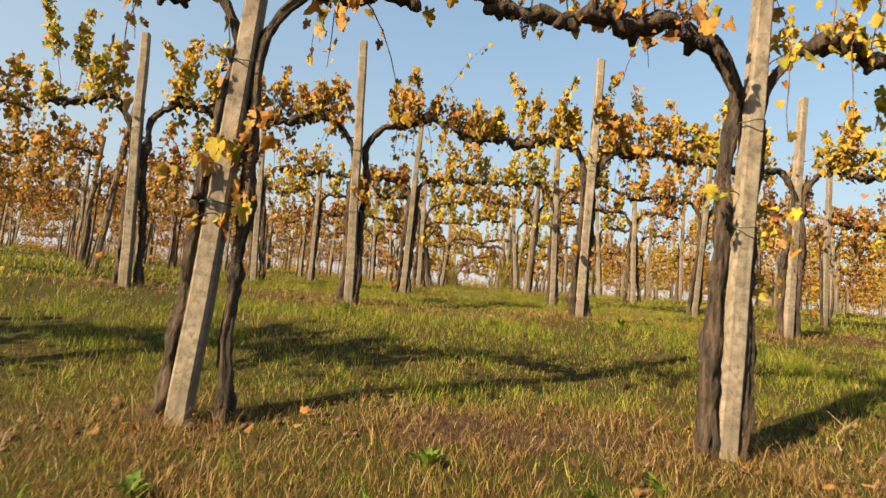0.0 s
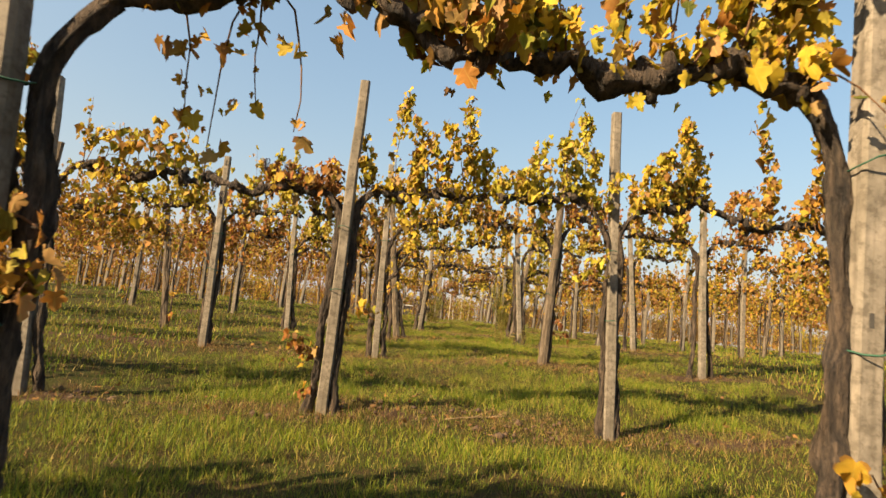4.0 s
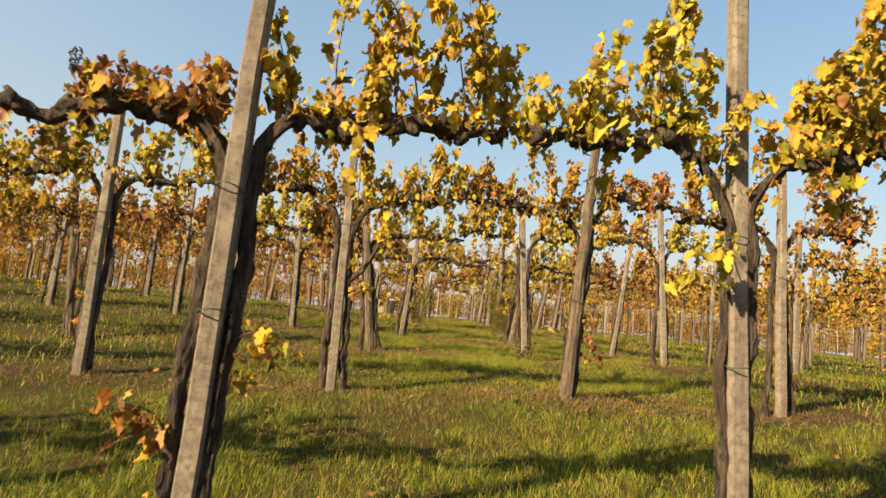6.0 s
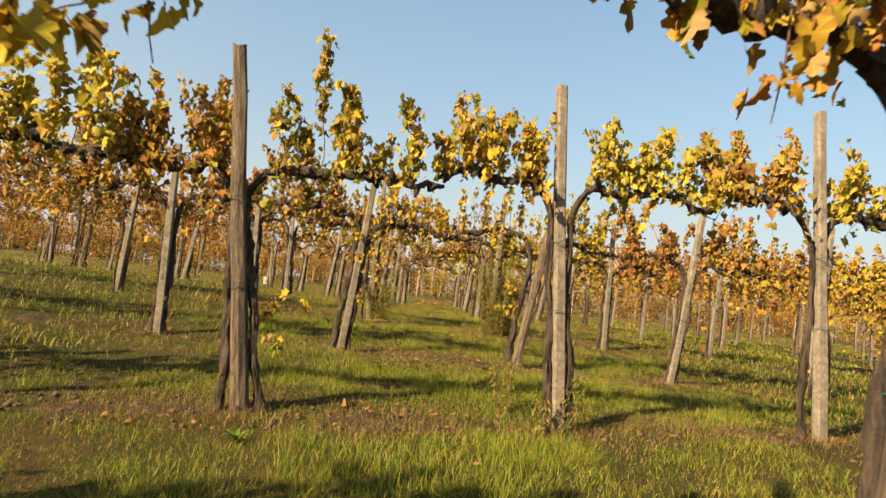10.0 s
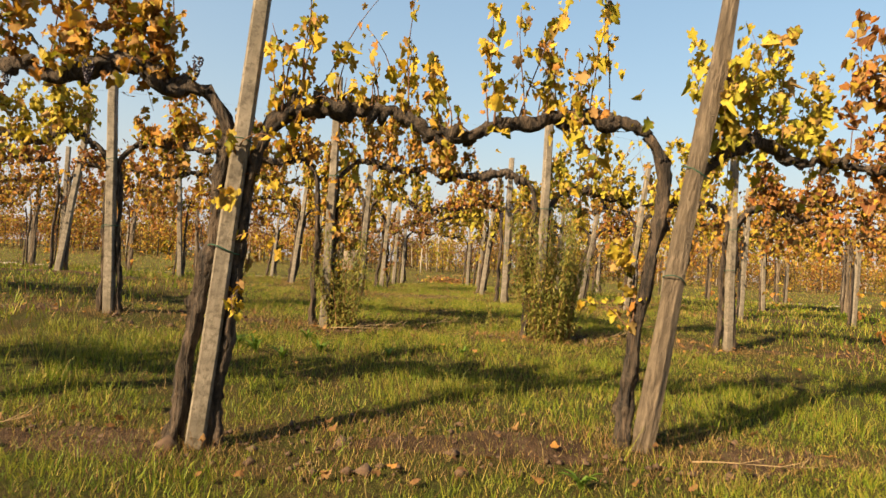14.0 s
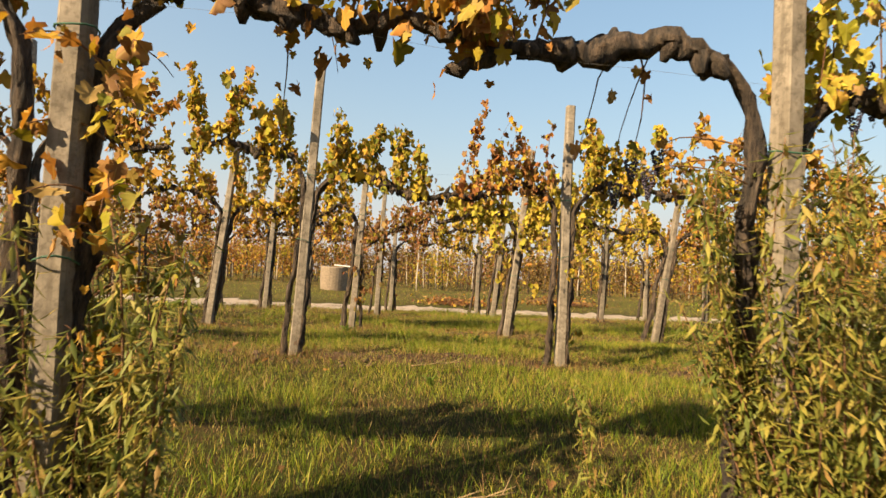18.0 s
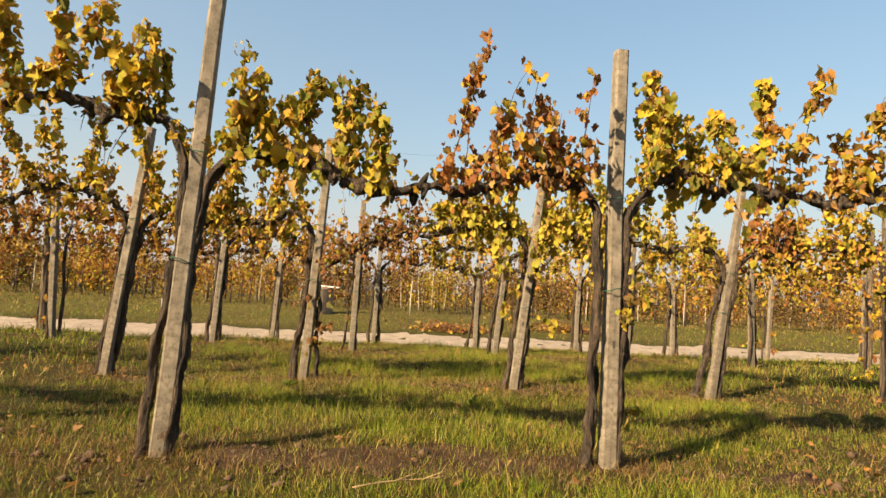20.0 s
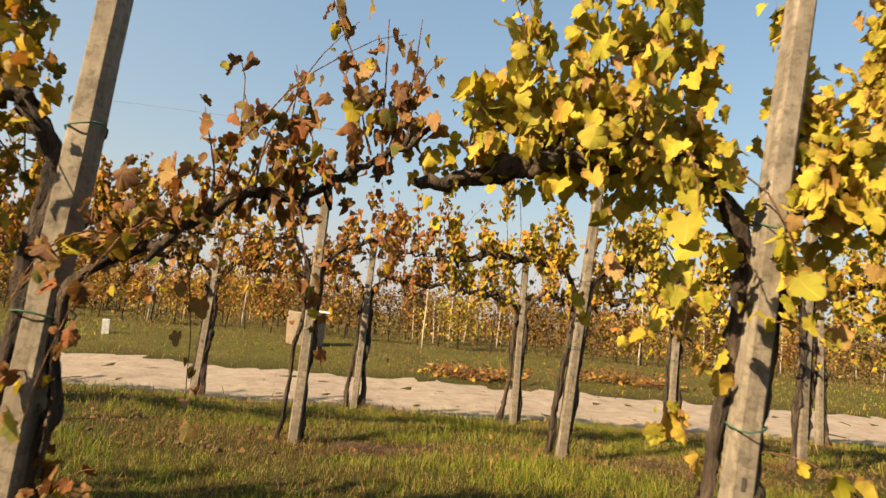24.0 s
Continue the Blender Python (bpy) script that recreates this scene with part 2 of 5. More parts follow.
# foot of each near post along its row, how far its top leans along the row, and its height
POSTS = {
    "A": [(-1.20, 0.17, 2.8), (1.27, 0.17, 2.8)],
    "B": [(-2.97, -0.14, 2.65), (-0.75, -0.10, 2.8), (1.68, 0.11, 2.9), (4.04, 0.23, 2.8)],
    "D": [(-2.50, -0.13, 2.65), (-0.12, 0.07, 2.9), (2.36, -0.04, 3.0), (4.82, 0.25, 2.8)],
    "E": [(-2.08, 0.0, 2.7), (0.29, -0.03, 2.85), (2.74, 0.16, 2.95), (5.22, -0.07, 2.8)],
    "H": [(-1.47, -0.10, 2.5), (0.70, -0.36, 2.8), (3.24, -0.25, 2.92), (5.68, -0.21, 2.97)],
    "K": [(-0.95, -0.07, 2.5), (1.40, 0.22, 2.75), (3.86, 0.41, 2.7), (6.25, 0.35, 2.7)],
    "L": [(-0.38, -0.12, 2.6), (1.86, 0.0, 2.8), (4.31, 0.02, 2.9), (6.75, 0.0, 2.65)],
    "N": [(-0.14, -0.06, 2.7), (2.25, 0.11, 2.88), (4.84, 0.03, 2.65), (7.18, 0.32, 2.7)],
    "P": [(0.78, 0.25, 2.6), (2.77, 0.12, 2.65), (5.09, 0.30, 2.88), (7.50, 0.45, 2.7)],
    "Q": [(1.04, 0.11, 2.6), (3.27, 0.05, 2.55), (5.72, 0.22, 2.7), (8.14, 0.15, 2.7)],
    "R": [(-0.51, 0.15, 2.6), (1.62, 0.1, 2.6), (3.73, 0.05, 2.5), (5.96, 0.03, 2.6), (8.28, 0.05, 2.6), (10.64, 0.0, 2.6)],
}
# height of the arch by the post and of the arm's end, above the foot
ARMS = {
    "A": [(2.05, 2.08)] * 2 + [(2.05, 2.10), (2.06, 1.97)],
    "B": [(1.92, 1.85)] * 2 + [(1.90, 1.75), (1.97, 1.88), (1.92, 1.88), (1.90, 1.87), (1.9, 1.85), (1.9, 1.85)],
    "D": [(1.95, 1.9)] * 3 + [(1.98, 1.97), (2.07, 2.05), (2.09, 2.10), (2.0, 1.95), (2.0, 1.95)],
    "E": [(2.0, 1.95)] * 2 + [(1.98, 2.03), (1.93, 2.06), (1.98, 2.12), (2.15, 2.18), (2.1, 2.1), (2.1, 2.1)],
    "H": [(1.92, 1.88)] * 2 + [(1.93, 1.88), (1.90, 1.90), (2.10, 2.0), (2.08, 2.03), (2.05, 2.0), (2.05, 2.0)],
    "K": [(1.88, 1.8)] * 2 + [(1.91, 1.88), (1.86, 1.73), (1.88, 1.74), (1.82, 1.8), (1.85, 1.8), (1.85, 1.8)],
    "L": [(1.85, 1.78)] * 2 + [(1.88, 1.76), (1.90, 1.80), (1.93, 1.78), (1.79, 1.66), (1.8, 1.7), (1.8, 1.7)],
    "N": [(1.9, 1.8)] * 2 + [(1.92, 1.86), (1.75, 1.50), (1.80, 1.57), (1.80, 1.80), (1.85, 1.8), (1.85, 1.8)],
    "P": [(1.8, 1.7)] * 2 + [(1.83, 1.62), (1.32, 1.80), (1.84, 1.68), (1.85, 1.80), (1.8, 1.75), (1.8, 1.75)],
}
PY = np.array([-60, -20, -6, -2, 2.55, 6, 9.45, 12.9, 16.35, 19.8, 23.25, 26.95, 30.0, 33.5, 36.3, 37.7, 40.0, 42.0, 45.5, 50, 60, 90, 160, 400, 4000.0])
PZ = np.array([-8, -3.0, -1.1, -0.6, 0.08, 0.73, 0.92, 1.26, 1.45, 1.53, 1.78, 1.95, 1.89, 1.90, 1.77, 1.47, 1.52, 1.63, 1.99, 2.1, 2.1, 2.0, 1.7, 1.0, 1.0])
_yy = np.linspace(-60, 100, 1601)
_zz = np.interp(_yy, PY, PZ)
_zz = np.convolve(np.pad(_zz, 9, mode="edge"), np.ones(19) / 19, "valid")
ROAD = (37.7, 41.8)


CROSS_Y, CROSS = (10, 16.35, 20, 23.25, 26.95, 32), (0.004, 0.030, -0.008, -0.016, -0.018, 0.0)     # the ground's fall across the way


def path_x(y):
    return -0.34 + 0.149 * np.asarray(y)


def road_mid(x):
    return 0.0004 * (np.asarray(x) - 5) ** 2


def ground_z(x, y):
    x, y = np.asarray(x, float), np.asarray(y, float)
    z = np.where(y < 99, np.interp(y, _yy, _zz), np.interp(y, PY, PZ))
    far = np.clip((np.abs(x) - 60) / 400, 0, 1)
    z = z - far * 0.5
    w = np.clip((50 - np.abs(y - 20)) / 20, 0, 1) * np.clip((60 - np.abs(x)) / 20, 0, 1)
    z = z + np.interp(y, CROSS_Y, CROSS) * np.clip(x - path_x(y), -7, 7)
    z = z + w * (0.022 * np.sin(1.9 * x + 0.7 * y) + 0.018 * np.sin(2.7 * y - 1.1 * x + 1) + 0.012 * np.sin(5.1 * x + 3.3 * y))
    return z


def gz(x, y):
    return float(ground_z(x, y))


# ---- mesh tools ----
def mesh_np(name, verts, faces, mats, smooth=False):
    """A mesh from arrays: faces of one size each, as a list of index arrays."""
    me = bpy.data.meshes.new(name)
    verts = np.asarray(verts, np.float32)
    me.vertices.add(len(verts))
    me.vertices.foreach_set("co", verts.ravel())
    loops = np.concatenate([np.asarray(f, np.int32).ravel() for f in faces])
    totals = np.concatenate([np.full(len(f), np.asarray(f).shape[1], np.int32) for f in faces])
    me.loops.add(len(loops))
    me.loops.foreach_set("vertex_index", loops)
    me.polygons.add(len(totals))
    me.polygons.foreach_set("loop_start", np.r_[0, np.cumsum(totals)[:-1]].astype(np.int32))
    me.polygons.foreach_set("loop_total", totals)
    if smooth:
        me.polygons.foreach_set("use_smooth", np.ones(len(totals), bool))
    for m in mats if isinstance(mats, (list, tuple)) else [mats]:
        me.materials.append(m)
    me.update(calc_edges=True)
    return me


def under(ob, parent):
    ob.parent = parent
    return ob


def bm_mesh(name, bm, mat, smooth=False):
    me = bpy.data.meshes.new(name)
    bmesh.ops.recalc_face_normals(bm, faces=bm.faces)
    bm.to_mesh(me)
    bm.free()
    me.materials.append(mat)
    if smooth:
        me.polygons.foreach_set("use_smooth", [True] * len(me.polygons))
    return me


def part(name, bm, mat, parent, label="", smooth=False):
    ob = under(new(name, bm_mesh(name, bm, mat, smooth)), parent)
    return tagged(ob, label) if label else ob


def tube(points, radii, sides, verts, quads, tris, wob=0.0, gen=None):
    """Adds a tube along points to lists of arrays."""
    pts, radii = np.asarray(points, float), np.asarray(radii, float)
    n = len(pts)
    tan = np.gradient(pts, axis=0)
    tan /= np.linalg.norm(tan, axis=1, keepdims=True) + 1e-9
    ref = np.where(np.abs(tan[:, 2:3]) > 0.9, [[1.0, 0, 0]], [[0, 0, 1.0]])
    u = np.cross(ref, tan)
    u /= np.linalg.norm(u, axis=1, keepdims=True) + 1e-9
    for i in range(1, n):
        a = u[i - 1] - tan[i] * (u[i - 1] @ tan[i])
        u[i] = a / (np.linalg.norm(a) + 1e-9)
    w = np.cross(tan, u)
    ang = np.linspace(0, 2 * np.pi, sides, endpoint=False)
    r = radii[:, None] * np.ones(sides)
    if wob:
        rough = gen.standard_normal((n // 4 + 2, sides))
        at = np.linspace(0, n // 4, n)
        lo = at.astype(int)
        ridge = rough[lo] * (1 - at % 1)[:, None] + rough[lo + 1] * (at % 1)[:, None]
        r = r * (1 + wob * ridge + 0.35 * wob * gen.standard_normal((n, sides)))
    ring = pts[:, None] + r[..., None] * (np.cos(ang)[None, :, None] * u[:, None] + np.sin(ang)[None, :, None] * w[:, None])
    base = sum(len(v) for v in verts)
    verts.append(ring.reshape(-1, 3))
    verts.append(np.array([pts[0], pts[-1]]))
    i, j = np.meshgrid(np.arange(n - 1), np.arange(sides), indexing="ij")
    k = (j + 1) % sides
    quads.append((base + np.stack([i * sides + j, i * sides + k, (i + 1) * sides + k, (i + 1) * sides + j], -1)).reshape(-1, 4))
    j = np.arange(sides)
    k = (j + 1) % sides
    tris.append(base + np.stack([np.full(sides, n * sides), k, j], -1))
    tris.append(base + np.stack([np.full(sides, n * sides + 1), (n - 1) * sides + j, (n - 1) * sides + k], -1))


def tubes_mesh(name, items, sides, mat, wob=0.0, gen=None):
    v, q, t = [], [], []
    for pts, radii in items:
        tube(pts, radii, sides, v, q, t, wob, gen)
    return mesh_np(name, np.concatenate(v), [np.concatenate(q), np.concatenate(t)], mat, True)


# leaf outline: stalk at the origin, tip hanging to -z, thin along y
_half = [(0.0, 0.0), (0.13, 0.15), (0.33, 0.20), (0.46, 0.07), (0.41, -0.08), (0.55, -0.17), (0.57, -0.36), (0.43, -0.50), (0.34, -0.50), (0.30, -0.70), (0.15, -0.84)]
_rim = _half + [(0.0, -0.90)] + [(-x, z) for x, z in reversed(_half[1:])]
LEAF_V = np.array([(0, 0.0, -0.32)] + [(0.95 * x, -0.30 * abs(x) + 0.12 * z * z, z) for x, z in _rim])
LEAF_F = np.array([(0, 1 + i, 1 + (i + 1) % len(_rim)) for i in range(len(_rim))])
_halfm = [(0.0, 0.0), (0.30, 0.20), (0.46, 0.06), (0.35, -0.08), (0.57, -0.22), (0.50, -0.42), (0.28, -0.46), (0.27, -0.68), (0.10, -0.82)]
_rimm = _halfm + [(0.0, -0.90)] + [(-x, z) for x, z in reversed(_halfm[1:])]
LEAFM_V = np.array([(0, 0.0, -0.32)] + [(0.92 * x, -0.30 * abs(x) + 0.12 * z * z, z) for x, z in _rimm])
LEAFM_F = np.array([(0, 1 + i, 1 + (i + 1) % len(_rimm)) for i in range(len(_rimm))])
_rimb = [(0, 0.05), (0.45, 0.1), (0.5, -0.4), (0, -0.98), (-0.5, -0.4), (-0.45, 0.1)]
LEAFB_V = np.array([(x, -0.25 * abs(x) + 0.1 * z * z, z) for x, z in _rimb])
LEAFB_F = np.array([(0, 1, 2), (0, 2, 3), (0, 3, 4), (0, 4, 5)])


_rimn = [(0, 0.02), (0.42, 0.17), (0.56, -0.27), (0.26, -0.55), (0, -0.92), (-0.26, -0.55), (-0.56, -0.27), (-0.42, 0.17)]
LEAFN_V = np.array([(x, -0.28 * abs(x) + 0.12 * z * z, z) for x, z in _rimn])
LEAFN_F = np.array([(0, i, i + 1) for i in range(1, 7)])
LEAFC_V = np.array([(0, 0, 0.08), (0.46, -0.10, -0.35), (0, 0.06, -0.95), (-0.46, -0.10, -0.35)])
LEAFC_F = np.array([(0, 1, 2), (0, 2, 3)])


def rotations(yaw, tilt, roll):
    """Turns for leaves: roll about y, then tilt about x, then yaw about z."""
    cy, sy, ct, st, cr, sr = np.cos(yaw), np.sin(yaw), np.cos(tilt), np.sin(tilt), np.cos(roll), np.sin(roll)
    o, l = np.zeros_like(yaw), np.ones_like(yaw)
    rz = np.stack([cy, -sy, o, sy, cy, o, o, o, l], -1).reshape(-1, 3, 3)
    rx = np.stack([l, o, o, o, ct, -st, o, st, ct], -1).reshape(-1, 3, 3)
    ry = np.stack([cr, o, sr, o, l, o, -sr, o, cr], -1).reshape(-1, 3, 3)
    return rz @ rx @ ry


def leaf_plane(me, tv, n):
    """Stores where on its leaf each vertex lies."""
    at = me.attributes.new("leaf_plane", "FLOAT_VECTOR", "POINT")
    at.data.foreach_set("vector", np.tile(np.stack([tv[:, 0], tv[:, 2], 0 * tv[:, 0]], -1), (n, 1)).astype(np.float32).ravel())
    return me


def leaves_mesh(name, places, sizes, turns, mat, tv=LEAF_V, tf=LEAF_F, gen=None):
    n = len(places)
    if gen is None:
        v = np.einsum("nij,kj->nki", turns, tv) * sizes[:, None, None]
    else:
        # each leaf folds along its middle, rolls at its tip and narrows in its own measure
        fold, roll = gen.normal(-0.32, 0.46, (n, 1)), gen.normal(0.15, 0.48, (n, 1))
        ax, az = np.abs(tv[:, 0])[None], tv[:, 2][None]
        own = np.empty((n, len(tv), 3))
        own[..., 0] = tv[None, :, 0] * gen.uniform(0.65, 1.12, (n, 1))
        own[..., 1] = fold * ax + roll * az * az + gen.normal(0, 0.045, (n, len(tv)))
        own[..., 2] = az
        v = np.einsum("nij,nkj->nki", turns, own) * sizes[:, None, None]
    v = v + places[:, None]
    f = tf[None] + (np.arange(len(places)) * len(tv))[:, None, None]
    return leaf_plane(mesh_np(name, v.reshape(-1, 3), [f.reshape(-1, 3)], mat, len(tv) > 8), tv, len(places))


# ---- ground ----
def spread(lo, hi, step, far, grow=1.28):
    core = list(np.arange(lo, hi + step, step))
    a, b, s = [], [], step
    while core[-1] + (sum(b) if b else 0) < far:
        s *= grow
        a.append(s)
        b.append(s)
    up = core[-1] + np.cumsum(b)
    down = core[0] - np.cumsum(a)
    return np.r_[down[::-1], core, up]


def build_ground():
    xs, ys = spread(-26, 34, 0.4, 3200), spread(-4, 52, 0.3, 3200)
    X, Y = np.meshgrid(xs, ys)
    Z = ground_z(X, Y)
    v = np.stack([X, Y, Z], -1).reshape(-1, 3)
    nx = len(xs)
    i, j = np.meshgrid(np.arange(len(ys) - 1), np.arange(nx - 1), indexing="ij")
    q = np.stack([i * nx + j, i * nx + j + 1, (i + 1) * nx + j + 1, (i + 1) * nx + j], -1).reshape(-1, 4)
    m, t, p = material("vineyard_soil")
    g = t.nodes.new("ShaderNodeNewGeometry").outputs["Position"]
    turf = ramp(t, [(0.3, (0.032, 0.046, 0.008)), (0.5, (0.055, 0.056, 0.012)), (0.7, (0.085, 0.06, 0.022))], noise_node(t, 1.3, 6, 0.65, vec=g))
    sep = t.nodes.new("ShaderNodeSeparateXYZ")
    t.links.new(g, sep.inputs[0])
    beyond = t.nodes.new("ShaderNodeMapRange")
    beyond.inputs["From Min"].default_value, beyond.inputs["From Max"].default_value = 41.5, 43.0
    t.links.new(sep.outputs[1], beyond.inputs["Value"])
    field = ramp(t, [(0.3, (0.085, 0.075, 0.022)), (0.48, (0.13, 0.115, 0.03)), (0.62, (0.10, 0.105, 0.022)), (0.75, (0.18, 0.13, 0.05))], noise_node(t, 0.7, 6, 0.7, vec=g))
    turf = mix(t, beyond.outputs[0], turf, field)
    dead = ramp(t, [(0.45, (0, 0, 0)), (0.6, (1, 1, 1))], noise_node(t, 7, 6, 0.7, vec=g))
    turf = mix(t, mix(t, 0.7, (0, 0, 0), dead), turf, (0.060, 0.038, 0.018))
    fine = ramp(t, [(0.38, (0.25, 0.22, 0.18)), (0.62, (1, 1, 1))], noise_node(t, 75, 6, 0.75, vec=g))
    c = mix(t, 0.8, turf, fine, "MULTIPLY")
    t.links.new(c, p.inputs["Base Color"])
    p.inputs["Roughness"].default_value = 1.0
    p.inputs["Specular IOR Level"].default_value = 0.1
    bump(t, p, noise_node(t, 14, 6, 0.7, vec=g), 0.8, 0.05)
    tagged(new("ground", mesh_np("ground", v, [q], m, True)), "grassy vineyard ground on a low rise", "ground", kind="structure")


build_ground()


def strip_noise(x, y):
    return 0.13 * np.sin(1.3 * x + y) + 0.1 * np.sin(3.1 * x - 2 * y)


def lattice(x, y, cell, seed):
    """Smooth noise from 0 to 1 with bumps of the size of a cell."""
    table = np.random.default_rng(seed).random((64, 64))
    u, v = np.asarray(x) / cell + 900, np.asarray(y) / cell + 900
    i, j = np.floor(u).astype(int), np.floor(v).astype(int)
    a, b = u - i, v - j
    a, b = a * a * (3 - 2 * a), b * b * (3 - 2 * b)
    i, j = i % 64, j % 64
    k, l = (i + 1) % 64, (j + 1) % 64
    return table[i, j] * (1 - a) * (1 - b) + table[k, j] * a * (1 - b) + table[i, l] * (1 - a) * b + table[k, l] * a * b


ROW_LIST = np.array(list(ROWS_Y.values()))


def row_gap(x, y):
    """Distance from the middle of the nearest row."""
    d = np.abs(np.asarray(y)[:, None] - ROW_LIST[None]).min(1)
    return d + strip_noise(x, y)


def build_soil_strips():
    """Bare earth with litter under each row, laid just over the turf."""
    m, t, p = material("bare_earth")
    g = t.nodes.new("ShaderNodeNewGeometry").outputs["Position"]
    c = ramp(t, [(0.3, (0.032, 0.020, 0.013)), (0.5, (0.070, 0.043, 0.026)), (0.68, (0.13, 0.085, 0.05))], noise_node(t, 5, 8, 0.72, vec=g))
    t.links.new(c, p.inputs["Base Color"])
    p.inputs["Roughness"].default_value = 1.0
    p.inputs["Specular IOR Level"].default_value = 0.1
    bump(t, p, noise_node(t, 22, 6, 0.75, vec=g), 1.0, 0.06)
    for y0 in ROW_LIST:
        xs = np.arange(-0.63 * y0 - 3, 0.9 * y0 + 4, 0.22)
        cols = np.linspace(-1, 1, 7)
        wid = 0.24 + 0.12 * np.sin(1.7 * xs + y0) + 0.07 * np.sin(4.3 * xs + 2 * y0)
        X = np.repeat(xs[:, None], 7, 1)
        Y = y0 + cols[None] * wid[:, None] + 0.05 * np.sin(3 * xs)[:, None]
        Z = ground_z(X, Y) + 0.014 * (1 - cols[None] ** 2) - 0.02 * cols[None] ** 4 + 0.010 * np.sin(9 * X + 5 * Y) + 0.002 - 0.06 * np.clip(4 * (lattice(X, Y, 0.55, 7) - 0.45), 0, 1)
        n = len(xs)
        i, j = np.meshgrid(np.arange(n - 1), np.arange(6), indexing="ij")
        q = np.stack([i * 7 + j, (i + 1) * 7 + j, (i + 1) * 7 + j + 1, i * 7 + j + 1], -1).reshape(-1, 4)
        tagged(new("soil_strip", mesh_np("soil_strip", np.stack([X, Y, Z], -1).reshape(-1, 3), [q], m, True)), "bare brown earth with litter under a vine row", "soil", kind="structure")


build_soil_strips()


def build_road():
    m, t, p = material("pale_gravel")
    g = t.nodes.new("ShaderNodeNewGeometry").outputs["Position"]
    c = ramp(t, [(0.3, (0.17, 0.13, 0.095)), (0.5, (0.27, 0.215, 0.165)), (0.72, (0.37, 0.305, 0.245))], noise_node(t, 3, 8, 0.75, vec=g))
    t.links.new(c, p.inputs["Base Color"])
    p.inputs["Roughness"].default_value = 1.0
    bump(t, p, noise_node(t, 40, 5, 0.8, vec=g), 0.8, 0.03)
    xs, cols = np.arange(-60, 90, 0.5), np.linspace(0, 1, 11)
    X = np.repeat(xs[:, None], 11, 1)
    edge = 0.14 * np.sin(2.1 * xs) + 0.12 * np.sin(5.3 * xs + 1) + 0.1 * np.sin(0.7 * xs)
    Y = road_mid(X) + ROAD[0] + (ROAD[1] - ROAD[0]) * cols[None] + np.where(cols[None] < 0.5, 1, -1) * (np.abs(cols[None] - 0.5) > 0.45) * edge[:, None]
    rut = 0.02 * np.exp(-((cols - 0.28) / 0.08) ** 2) + 0.02 * np.exp(-((cols - 0.72) / 0.08) ** 2)
    Z = ground_z(X, Y) + 0.03 * (1 - (2 * cols[None] - 1) ** 4) - 0.006 - rut[None]
    n = len(xs)
    i, j = np.meshgrid(np.arange(n - 1), np.arange(10), indexing="ij")
    q = np.stack([i * 11 + j, (i + 1) * 11 + j, (i + 1) * 11 + j + 1, i * 11 + j + 1], -1).reshape(-1, 4)
    tagged(new("road", mesh_np("road", np.stack([X, Y, Z], -1).reshape(-1, 3), [q], m, True)), "pale gravel farm track across the vineyard", "road", kind="structure")


build_road()


# ---- posts ----
def post_mesh(h, w, seed, wood):
    g = random.Random(seed)
    bm = bmesh.new()
    rings, n = [], 9
    for k in range(n):
        f = k / (n - 1)
        z = -0.25 + (h + 0.25) * f
        s = w * (1.0 - (0.30 if wood else 0.16) * f)
        if wood:
            cs = [(math.cos(a) * s * 0.62 * g.uniform(0.9, 1.1), math.sin(a) * s * 0.58 * g.uniform(0.9, 1.1)) for a in [i * math.tau / 8 for i in range(8)]]
        else:
            a, b = s / 2, s / 2 - 0.012
            cs = [(a, -b), (a, b), (b, a), (-b, a), (-a, b), (-a, -b), (-b, -a), (b, -a)]
        j = 0.004 if not wood else 0.010
        ox, oy = g.uniform(-j, j), g.uniform(-j, j)
        rings.append([bm.verts.new((x + ox + g.uniform(-0.002, 0.002), y + oy + g.uniform(-0.002, 0.002), z + (g.uniform(-0.02, 0.02) if wood and k == n - 1 else 0))) for x, y in cs])
    for a, b in zip(rings, rings[1:]):
        for i in range(8):
            bm.faces.new((a[i], a[(i + 1) % 8], b[(i + 1) % 8], b[i]))
    bm.faces.new(rings[-1])
    bm.faces.new(list(reversed(rings[0])))
    return bm_mesh("post", bm, OLDWOOD if wood else CONCRETE)


POST_MESHES = [post_mesh(2.8, 0.098, s, False) for s in range(4)]
WOOD_MESHES = [post_mesh(2.8, 0.115, s, True) for s in range(3)]


# the shade inside a slot, painted as a thin dark block on the face
def slot_mesh():
    bm = bmesh.new()
    bmesh.ops.create_cube(bm, size=1, matrix=Matrix.Diagonal((0.015, 0.0035, 0.046, 1)))
    bmesh.ops.bevel(bm, geom=bm.edges, offset=0.0012, segments=1)
    return bm_mesh("slot", bm, HOLE)


def tie_mesh():
    v, q, t = [], [], []
    a = np.linspace(0, math.tau, 13)
    tube(np.stack([0.088 * np.cos(a), 0.060 * np.sin(a), 0.010 * np.sin(2 * a)], -1), np.full(13, 0.0035), 4, v, q, t)
    return mesh_np("tie", np.concatenate(v), [np.concatenate(q), np.concatenate(t)], TIE, True)


SLOT, TIEM = slot_mesh(), tie_mesh()
WOODEN = {("E", 2), ("H", 1), ("K", 2)}


